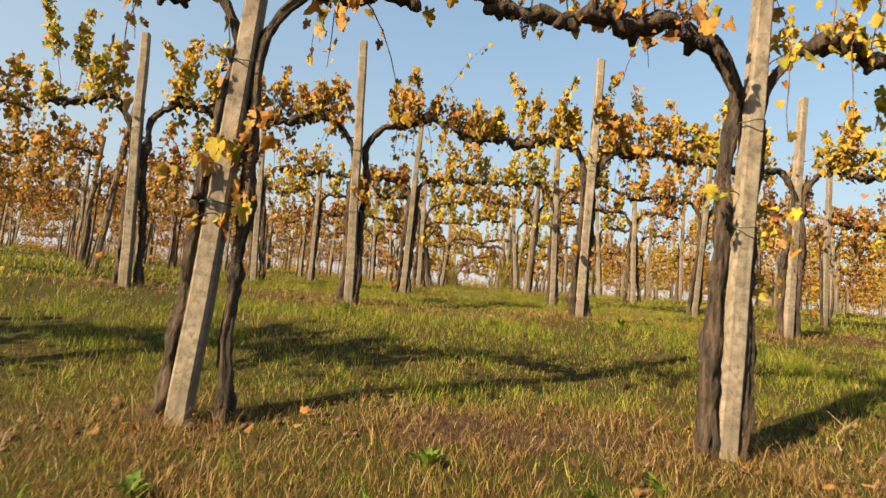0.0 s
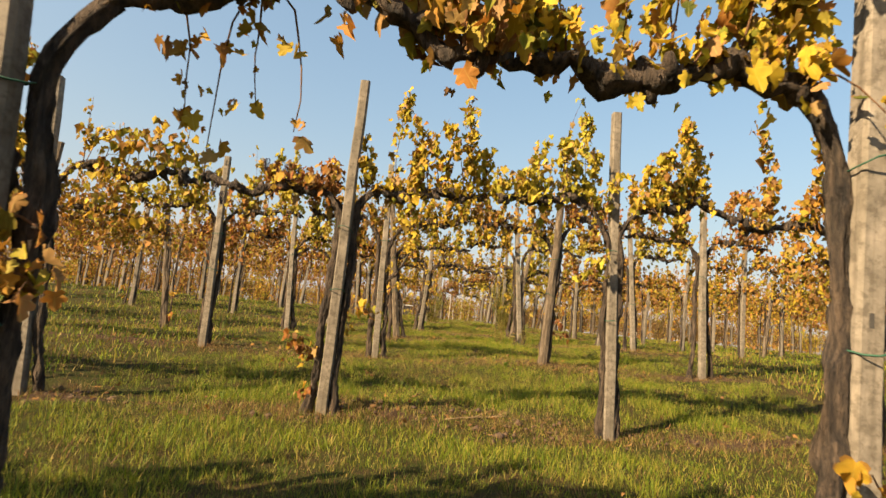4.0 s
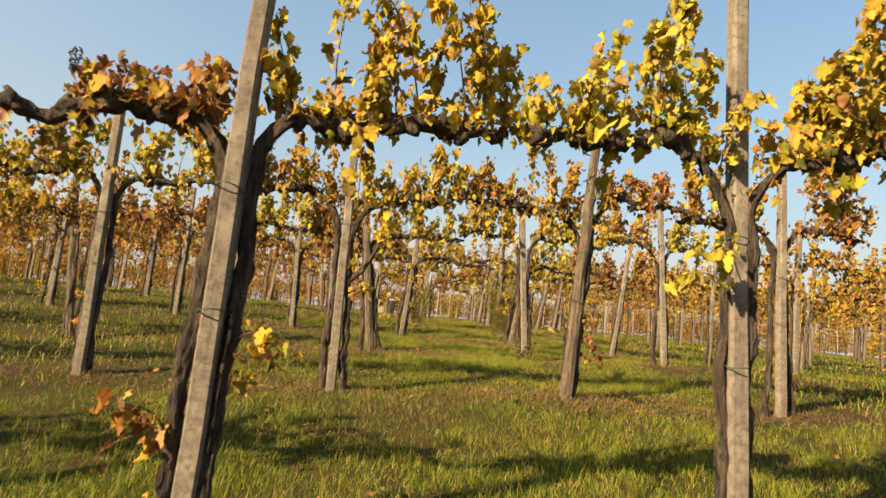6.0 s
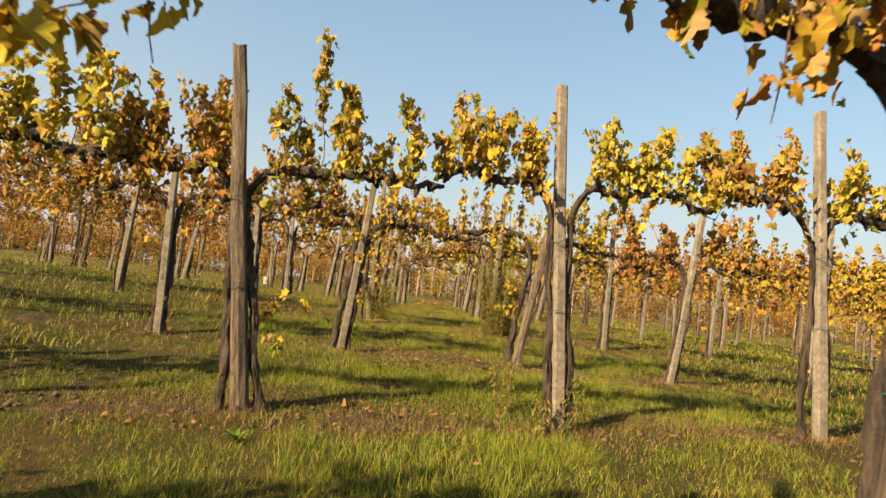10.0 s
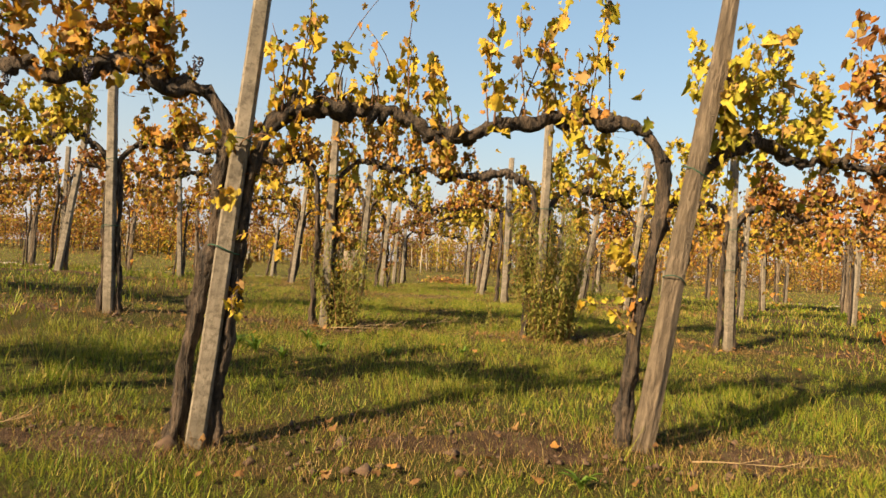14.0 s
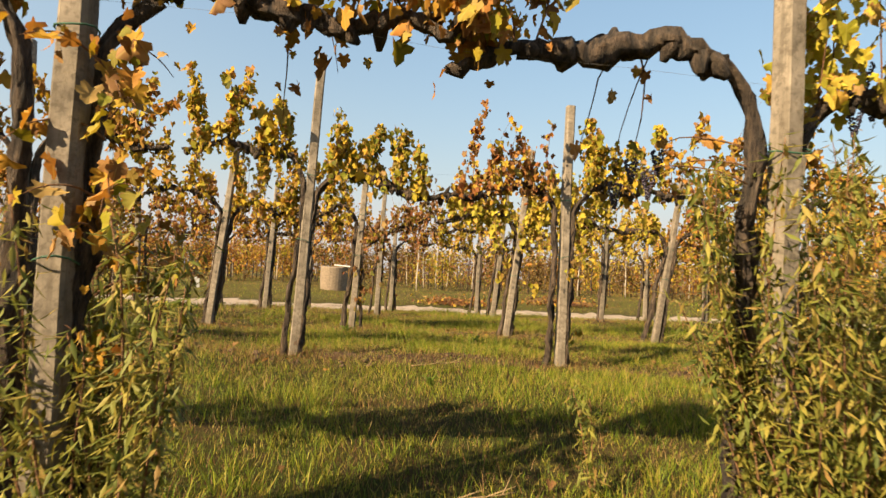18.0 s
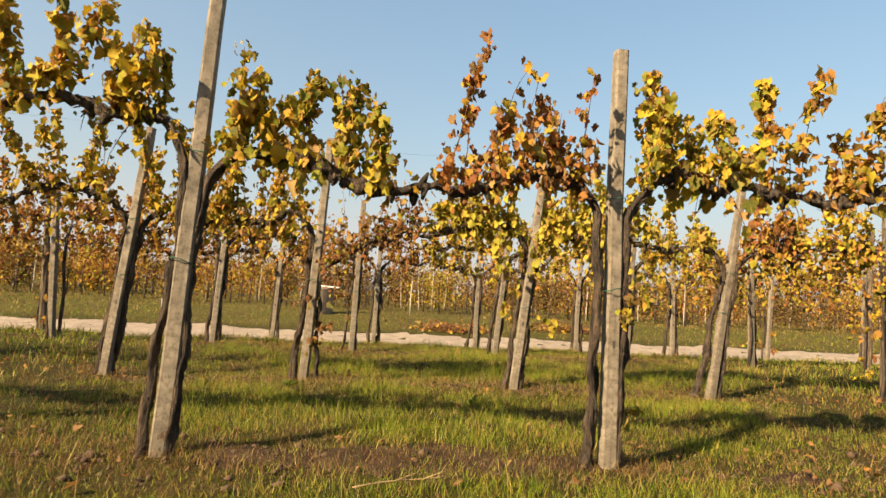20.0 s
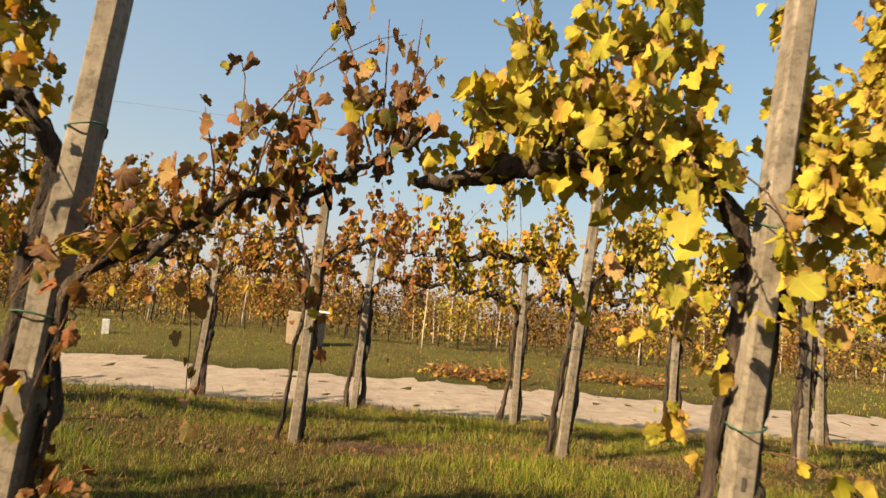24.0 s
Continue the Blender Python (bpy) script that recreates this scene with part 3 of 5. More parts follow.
def trellis_post(x, y, lean, tall, seed, wood, near):
    g = random.Random(seed)
    root = new("trellis_post")
    root.matrix_world = pose(x, y, gz(x, y), g.uniform(-1.5, 1.5), math.degrees(math.atan(lean / tall)), g.uniform(-6, 6))
    me = g.choice(WOOD_MESHES if wood else POST_MESHES)
    shaft = under(new("shaft", me), root)
    shaft.scale.z = tall / 2.8
    if near and not wood:
        for z in g.sample((0.75, 1.15, 1.55, 1.95, 2.35, 2.62), g.choice((1, 2, 3, 5))):
            s = under(new("slot", SLOT), root)
            s.location = (g.uniform(-0.004, 0.004), -0.0455 + 0.0026 * z, z)
    if near:
        for z in (g.uniform(0.9, 1.1), g.uniform(1.5, 1.7)):
            s = under(new("tie", TIEM), root)
            s.location, s.rotation_euler = (0, 0, z), (g.uniform(-0.2, 0.2), g.uniform(-0.2, 0.2), g.uniform(0, 6))
    label = "weathered split-wood trellis post standing in grass" if wood else "weathered grey concrete trellis post standing in grass"
    return tagged(root, label, "post", "trellis posts")


# ---- vines ----
def vine_shape(seed, lean, length, arch=1.9, end=1.8, back=1, thick=0.042, foot=None, hug=None, front=None):
    """Trunk and arm of one vine, arm along +x; the trunk hugs its post and bows over into the arm."""
    g = np.random.default_rng(seed)
    n = 58
    f = np.linspace(0, 1, n)
    z = -0.08 + f * (arch + 0.02)
    foot = g.choice((0.05, 0.08, 0.10, 0.13, 0.19)) if foot is None else foot
    hug = g.uniform(0.052, 0.074) if hug is None else hug
    kink = 0.012 * np.sin(g.uniform(9, 15) * f + g.uniform(0, 6)) + 0.006 * np.sin(g.uniform(22, 34) * f + g.uniform(0, 6))
    x = lean * z / 2.8 + hug + (foot - hug) * (1 - f) ** 1.8 + kink + 0.15 * np.clip((f - 0.86) / 0.14, 0, 1) ** 2
    y = back * (g.uniform(0.0, 0.05) if front is None else front) + 0.016 * np.sin(6 * f + g.uniform(0, 6))
    trunk = np.stack([x, y * np.ones(n), z], -1)
    knots = sum(g.uniform(0.10, 0.40) * np.exp(-((f - g.uniform(0.1, 1.0)) / 0.022) ** 2) for k in range(6))
    r = g.uniform(0.023, 0.033) * (1 - 0.15 * f) * (1 + 0.06 * g.standard_normal(n) + knots) + 0.026 * np.exp(-f * 14)
    m = 41
    s = np.linspace(0, 1, m)
    ax = x[-1] - 0.02 + (length - x[-1]) * s
    rise = np.sin(np.clip(s * 6, 0, np.pi / 2))
    az = (arch - 0.06) + 0.06 * rise + (end - arch) * np.clip((s - 0.15) / 0.85, 0, 1)
    wav = np.cumsum(g.standard_normal(m)) * 0.012
    az = az + wav - np.linspace(wav[0], wav[-1], m) + 0.026 * np.sin(s * g.uniform(7, 13) + g.uniform(0, 6)) * rise
    wav = np.cumsum(g.standard_normal(m)) * 0.011
    ay = y[-1] + (wav - wav[0]) * rise
    arm = np.stack([ax, ay, az], -1)
    lumps = sum(g.uniform(0.10, 0.50) * np.exp(-((s - g.uniform(0.12, 1.0)) / 0.032) ** 2) for k in range(7))
    ar = thick * 0.86 * (1 - 0.55 * s ** 1.6) * (1 + 0.09 * g.standard_normal(m) + lumps.clip(0, 0.6))
    r *= 0.5 + 0.5 * thick / 0.042
    ease = np.clip(s / 0.2, 0, 1)
    ar = ar * ease + r[-1] * 1.05 * (1 - ease)
    ar[-1] *= 0.6
    return trunk, r, arm, ar


def vine_growth(seed, arm, canes, leaves, vigour=1.0, low_leaves=0, hang=0.09, curtain=0, hung=0, bare=0, small=1.0, dangle=0, clear=None, low=(0.15, 1.35), plumes=None, fork=None):
    """Upright shoots off the arm in plumes, and leaf places along them."""
    g = np.random.default_rng(seed + 500)
    out, lp = [], []
    if plumes is None:
        heads = max(3, canes // 3)
        plumes = [(arm[0, 0] + (h + g.uniform(0.1, 0.9)) / heads * (arm[-1, 0] - arm[0, 0]), vigour * g.choice((0.35, 0.5, 0.62, 0.75, 0.9))) for h in range(heads)]
    shoots = []
    for at, tall in plumes:
        i = int(np.abs(arm[:, 0] - at).argmin())
        for c in range(3 if tall < 0.75 else 2 if tall < 0.93 else 1):
            shoots.append((i, tall * (g.uniform(0.92, 1.04) if c == 0 else g.uniform(0.45, 0.9)), c))
    total = sum(t for i, t, c in shoots)
    if leaves is None:
        leaves = 135 * total + 50
    for i, tall, c in shoots:
        p = arm[i] + np.array([g.normal(0, 0.03 + 0.02 * c), g.normal(0, 0.025), 0.0])
        n = 9
        d = np.array([g.normal(0, 0.09 + 0.07 * c), g.normal(0, 0.14), 1.0])
        droop = g.choice((0.0, 0.05, 0.2, 0.9), p=(0.35, 0.3, 0.2, 0.15))
        pts = [p]
        for k in range(n):
            d = d / np.linalg.norm(d)
            p = p + d * tall / n
            pts.append(p)
            d = d + np.array([g.normal(0, 0.09), g.normal(0, 0.09), -droop * (k / n) ** 2])
        pts = np.array(pts)
        out.append((pts, np.linspace(0.0048, 0.0016, n + 1)))
        tuft, bald = g.uniform(0.25, 0.95), g.uniform(0.25, 0.55) if tall > 0.95 else 0.04
        for k in range(int(leaves * (1 - hang) * tall / total * g.uniform(0.75, 1.25))):
            f = (g.uniform(bald, 1) if g.random() < 0.7 else np.clip(g.normal(tuft, 0.10), 0.03, 1)) * n
            q = pts[int(min(f, n - 1e-6))] * (1 - f % 1) + pts[min(int(f) + 1, n)] * (f % 1)
            wide = 1.15 - 0.55 * f / n
            lp.append(q + g.normal(0, 0.040, 3) * (wide, 1.2 * wide, 0.5) + (0, 0, 0.015))
    for k in range(bare):
        p, d = arm[int(g.integers(5, len(arm) - 1))], np.array([g.normal(0.1, 0.30), g.normal(0, 0.2), 1.0])
        length, pts = g.uniform(0.7, 1.1), [p]
        for j in range(8):
            d = d / np.linalg.norm(d)
            p = p + d * length / 8
            pts.append(p)
            d = d + np.array([g.normal(0, 0.13), g.normal(0, 0.12), -0.02 * j])
        out.append((np.array(pts), np.linspace(0.0042, 0.0012, 9)))
        for j in range(int(g.integers(5, 16))):
            lp.append(pts[int(g.integers(3, 9))] + g.normal(0, 0.030, 3))
    for k in range(int(leaves * hang)):
        i = int(np.abs(arm[:, 0] - plumes[int(g.integers(len(plumes)))][0] - g.normal(0, 0.09)).argmin())
        lp.append(arm[i] + np.array([g.normal(0, 0.05), g.normal(0, 0.07), g.normal(0.06, 0.08)]))
    starts = [(arm[int(g.integers(2, max(4, len(arm) * 5 // 10)))], np.array([g.normal(0, 0.5), g.normal(0, 0.6), 0.3]), g.uniform(0.25, 0.55), 1.1, 12) for k in range(hung)]
    starts += [(np.array([0.11, 0.0, g.uniform(*low)]), np.array([g.normal(0.25, 0.5), g.normal(-0.3, 0.5), 0.6]), g.uniform(0.18, 0.42), 0.6, 10) for k in range(low_leaves // 9)]
    # shoots that hang down under the arm
    for k in range(curtain // 10):
        p = arm[int(g.integers(1, len(arm) - 3))]
        if clear is None or abs(p[0] - clear) > 0.6:
            starts.append((p, np.array([g.normal(0, 0.6), g.normal(0, 0.7), 0.1]), g.uniform(0.35, 0.95), 1.6, int(g.integers(9, 18))))
    for k in range(dangle):
        p = arm[int(g.integers(len(arm) * 2 // 10, len(arm) * 4 // 10))] if k % 2 else np.array([0.12, 0.0, g.uniform(1.35, 1.55)])
        starts.append((p, np.array([g.uniform(-0.6, 0.2) if k % 2 else g.uniform(0.6, 1.0), g.normal(-0.5, 0.25), -0.3 if k % 2 else 0.4]), g.uniform(0.35, 0.6), 0.5 if k % 2 else 0.25, 3))
    if fork:
        starts += [(np.array(fork) + g.normal(0, 0.03, 3), np.array([g.normal(0.1, 0.4), g.normal(-0.2, 0.4), 1.0]), g.uniform(0.25, 0.55), 0.25, 16) for k in range(4)]
    for p, d, length, fall, count in starts:
        pts = [np.array(p)]
        for k in range(6):
            d = d / np.linalg.norm(d)
            pts.append(pts[-1] + d * length / 6)
            d = d + np.array([g.normal(0, 0.15), g.normal(0, 0.15), -fall * 0.5])
        pts = np.array(pts)
        out.append((pts, np.linspace(0.0045, 0.0015, 7)))
        for k in range(count):
            f = g.uniform(0.1, 1) * 6
            q = pts[int(min(f, 5.999))] * (1 - f % 1) + pts[min(int(f) + 1, 6)] * (f % 1)
            lp.append(q + g.normal(0, 0.028, 3))
    lp = np.array(lp)
    n = len(lp)
    sizes = np.clip(g.gamma(6, 0.0084, n), 0.024, 0.095) * small
    yaw = np.where(g.random(n) < 0.3, g.normal(-0.6, 0.6, n) + np.pi * g.integers(0, 2, n), g.uniform(0, 2 * np.pi, n))     # a third of the blades face the sun's side
    turns = rotations(yaw, g.normal(-0.20, 0.36, n), g.normal(0, 0.38, n))
    return out, lp, sizes, turns


SINGLE = {k: [] for k in PALETTES}
for _k in PALETTES:
    for _s in range(5):
        _g = np.random.default_rng(70 + _s)
        _v = LEAF_V.copy()
        _v[:, 1] = _g.normal(-0.35, 0.4) * np.abs(_v[:, 0]) + _g.normal(0.15, 0.4) * _v[:, 2] ** 2 + _g.normal(0, 0.05, len(_v))
        SINGLE[_k].append(leaf_plane(mesh_np("leaf", _v, [LEAF_F], LEAF1[_k], True), LEAF_V, 1))


def bunch_mesh(seed):
    g = random.Random(seed)
    bm = bmesh.new()
    for k in range(96):
        f = k / 96
        r = (0.025 * (1 - f) + 0.005) * (0.6 + 0.4 * min(1.0, f * 8))
        a = g.uniform(0, math.tau)
        bmesh.ops.create_icosphere(bm, subdivisions=1, radius=g.uniform(0.0042, 0.0062), matrix=Matrix.Translation((math.cos(a) * r, math.sin(a) * r, -0.11 * f - 0.01)))
    return bm_mesh("grape_bunch", bm, GRAPE, True)


BUNCHES = [bunch_mesh(s) for s in range(3)]
VINE_LABEL = {"gold": "old grapevine with golden yellow autumn leaves", "amber": "old grapevine with amber and brown autumn leaves", "green": "old grapevine with green and yellow autumn leaves", "russet": "old grapevine with dry russet autumn leaves", "lime": "old grapevine with dense yellow-green autumn leaves", "bronze": "thin grapevine with withered dark bronze leaves"}


def vine(m, seed, tone, lean=0.0, length=1.2, canes=15, leaves=260, singles=0, vigour=1.0, low_leaves=0, bunches=0, fine=True, hang=0.09, arch=1.9, end=1.8, curtain=0, hung=0, bare=0, small=1.0, thick=0.042, rich=False, dangle=0, foot=None, hug=None, front=None, low=(0.15, 1.35), plumes=None, fork=None, close=True):
    g = np.random.default_rng(seed + 9000)
    root = new("grapevine")
    root.matrix_world = m
    trunk, r, arm, ar = vine_shape(seed, lean, length, arch, end, 1 if m.to_3x3()[1][1] > 0 else -1, thick, foot, hug, front)
    if fine:
        under(new("trunk", tubes_mesh("trunk", [(trunk, r)], 16, BARK, 0.30, g)), root)
    else:
        under(new("trunk", tubes_mesh("trunk", [(trunk[::6], r[::6] * 0.75)], 6, BARK, 0.15, g)), root)
    under(new("arm", tubes_mesh("arm", [(arm, ar) if fine else (arm[::3], ar[::3])], 12 if fine else 6, BARK, 0.20, g)), root)
    if fork:
        i = int(np.abs(trunk[:, 2] - fork[2] + 0.48).argmin())
        way = np.array([trunk[i], trunk[i] * 0.65 + np.array(fork) * 0.35 + (0.03, 0, -0.04), trunk[i] * 0.3 + np.array(fork) * 0.7 + (0.03, 0, 0), fork])
        under(new("branch", tubes_mesh("branch", [(way, np.array([0.024, 0.021, 0.017, 0.011]))], 8, BARK, 0.15, g)), root)
    for k in range(10 if fine else 0):
        i = g.integers(2, len(arm) - 1)
        d = np.array([g.normal(0, 0.5), g.normal(0, 0.6), g.choice([1, -0.8, -0.7])])
        d /= np.linalg.norm(d)
        under(new("spur", tubes_mesh("spur", [(np.array([arm[i], arm[i] + d * 0.045, arm[i] + d * g.uniform(0.06, 0.10)]), np.array([0.030, 0.024, 0.010]) * thick / 0.040)], 7, BARK, 0.2, g)), root)
    along = 1 if m.to_3x3()[0][0] > 0 else -1
    clear = (path_x(m.translation.y) - m.translation.x) * along if fine else None      # no shoots hang over the way through the row
    out, lp, sizes, turns = vine_growth(seed, arm, canes, leaves, vigour, low_leaves, hang, curtain, hung, bare, small, dangle, clear, low, plumes, fork)
    if fine:
        for item in out:
            under(new("cane", tubes_mesh("cane", [item], 4, CANE)), root)
    else:
        tagged(under(new("shoot_wood", tubes_mesh("shoot_wood", [(p[::2], q[::2]) for p, q in out], 3, CANE)), root), kind="stuff")
    rest = np.arange(len(lp))
    if singles:
        # the leaves that hang free on one face are pieces of their own
        order = np.argsort(lp[:, 1] * (1 if m.to_3x3()[1][1] > 0 else -1))[:singles]
        rest = np.setdiff1d(rest, order)
        for i in order:
            ob = under(new("leaf", SINGLE[tone][int(g.integers(5))]), root)
            ob.matrix_local = Matrix.LocRotScale(Vector(lp[i]), Matrix(turns[i].tolist()).to_quaternion(), (sizes[i],) * 3)
    tv, tf = (LEAF_V, LEAF_F) if rich else (LEAFM_V, LEAFM_F) if fine and close else (LEAFN_V, LEAFN_F) if fine else (LEAFB_V, LEAFB_F)
    tagged(under(new("foliage", leaves_mesh("foliage", lp[rest], sizes[rest], turns[rest], LEAF[tone], tv, tf, g)), root), kind="stuff")
    for k in range(bunches):
        i = g.integers(4, len(arm) - 2)
        b = tagged(under(new("grape_bunch", BUNCHES[k % 3]), root), kind="stuff")
        b.location = arm[i] + np.array([g.normal(0, 0.05), g.normal(0, 0.07), g.uniform(-0.06, 0.22)]) if k >= dangle else out[len(out) - 1 - k][0][-1]
    return tagged(root, VINE_LABEL[tone], "grapevine", "grapevines along the rows")


TONES = ["gold", "amber", "green", "amber", "lime", "russet", "amber", "gold"]
WARM = [5, 13, 1, 5, 13, 9, 6, 3]
FAR_VINES = [vine(pose(0, 0, -50), 300 + k, TONES[k % 8], 0.0, 1.22, 20, 620, fine=False, vigour=rnd.uniform(0.9, 1.2), curtain=rnd.choice((140, 200, 280)), low_leaves=rnd.choice((0, 20, 50)), small=1.0, hang=0.22, foot=rnd.choice((0.05, 0.08, 0.12))) for k in range(16)]
SPECIAL = {
    ("A", 0, -1): dict(tone="amber", leaves=160, foot=0.11, hug=0.06), ("A", 0, 1): dict(leaves=150, low_leaves=72, tone="amber", low=(0.85, 1.4), foot=0.19, hug=0.07),
    ("A", 1, -1): dict(tone="amber", leaves=190, hang=0.3, foot=0.10, hug=0.075, thick=0.052, bunches=3), ("A", 1, 1): dict(leaves=240, hang=0.3, low_leaves=40, tone="gold", low=(0.8, 1.35), foot=0.07, hug=0.06),
    ("B", 1, -1): dict(tone="amber", foot=0.07, hug=0.04, thick=0.050), ("B", 1, 1): dict(tone="amber", foot=0.07, hug=0.10, low_leaves=45, low=(1.0, 1.25)),
    ("B", 2, -1): dict(tone="gold", foot=0.09, hug=0.055, thick=0.048), ("B", 2, 1): dict(tone="amber", foot=0.07, hug=0.055, low_leaves=18, low=(0.5, 0.8)),
    ("D", 0, 1): dict(tone="gold", leaves=300, canes=12, vigour=0.8), ("D", 1, -1): dict(tone="russet", bunches=6, low=(0.15, 0.6), low_leaves=54, foot=0.13, hug=0.06, thick=0.046),
    ("D", 1, 1): dict(tone="gold", foot=0.08, hug=0.06, thick=0.050, low_leaves=27, low=(0.6, 0.9)), ("D", 2, -1): dict(tone="lime", foot=0.06, hug=0.055, low_leaves=36, low=(1.35, 1.6)), ("D", 2, 1): dict(tone="gold", foot=0.06, hug=0.06, thick=0.048),
    ("E", 1, -1): dict(tone="amber", foot=0.10, hug=0.07, bunches=4), ("E", 1, 1): dict(tone="gold", foot=0.13, hug=0.06, fork=(0.36, -0.04, 1.56), low_leaves=27, low=(0.9, 1.2)),
    ("E", 2, -1): dict(tone="amber", foot=0.02, hug=0.02, front=0.06, bunches=3), ("E", 2, 1): dict(low_leaves=60, tone="russet", low=(0.35, 0.9), foot=0.07, hug=0.07),
    ("H", 1, -1): dict(tone="amber", foot=0.15, hug=0.05, bunches=3), ("H", 1, 1): dict(tone="green", foot=0.16, hug=0.05, low_leaves=27, low=(0.5, 0.8)), ("H", 2, -1): dict(tone="gold", foot=0.08, hug=0.065), ("H", 2, 1): dict(tone="lime", foot=0.08, hug=0.09),
    ("K", 1, -1): dict(tone="amber", bunches=6, foot=0.13, hug=0.07, thick=0.05), ("K", 1, 1): dict(tone="gold", leaves=330, foot=0.07, hug=0.07, thick=0.05, low_leaves=72, low=(0.7, 1.65)),
    ("K", 2, -1): dict(leaves=330, low_leaves=60, tone="gold", low=(0.35, 1.05), foot=0.12, hug=0.15, thick=0.050), ("K", 2, 1): dict(tone="lime", leaves=700, foot=0.02, hug=0.04),
    ("L", 1, -1): dict(tone="amber", foot=0.12, hug=0.15), ("L", 1, 1): dict(low_leaves=150, tone="amber", foot=0.05, hug=0.06, low=(0.6, 1.7)),
    ("L", 2, -1): dict(tone="amber", dangle=6, bunches=4, curtain=0, bare=0, thick=0.052, hung=0, leaves=240, foot=0.14, hug=0.12), ("L", 2, 1): dict(tone="lime", leaves=820, bare=1, bunches=5, hang=0.2, foot=0.08, hug=0.07),
    ("N", 1, -1): dict(tone="gold", foot=0.12, hug=0.05), ("N", 1, 1): dict(tone="green", foot=0.05, hug=0.05),
    ("N", 2, -1): dict(foot=0.13, hug=0.11, front=0.0, thick=0.033, small=0.85, tone="russet", leaves=820, hang=0.4, curtain=0), ("N", 2, 1): dict(tone="green", low_leaves=40, curtain=40),
    ("P", 1, -1): dict(tone="gold", leaves=1000, curtain=60, hang=0.2, foot=0.13, hug=0.06), ("P", 1, 1): dict(tone="bronze", small=0.85, leaves=400, foot=0.14, hug=0.06, thick=0.020, low_leaves=54, low=(0.25, 0.9), bare=3, curtain=40, hang=0.45, singles=40),
    ("P", 2, -1): dict(tone="lime", leaves=1050, low_leaves=60, curtain=150, hang=0.3, small=1.12, foot=0.10, hug=0.055, low=(0.7, 1.4), thick=0.048), ("P", 2, 1): dict(tone="lime", leaves=1000, low_leaves=20, curtain=120, hang=0.3, small=1.12, foot=0.06, hug=0.055, low=(0.7, 1.4), thick=0.048),
    ("Q", 1, -1): dict(leaves=260, foot=0.16, thick=0.014), ("Q", 1, 1): dict(leaves=300, foot=0.04, thick=0.014), ("Q", 2, -1): dict(foot=0.13, tone="gold"), ("Q", 2, 1): dict(foot=0.05, tone="lime"),
}


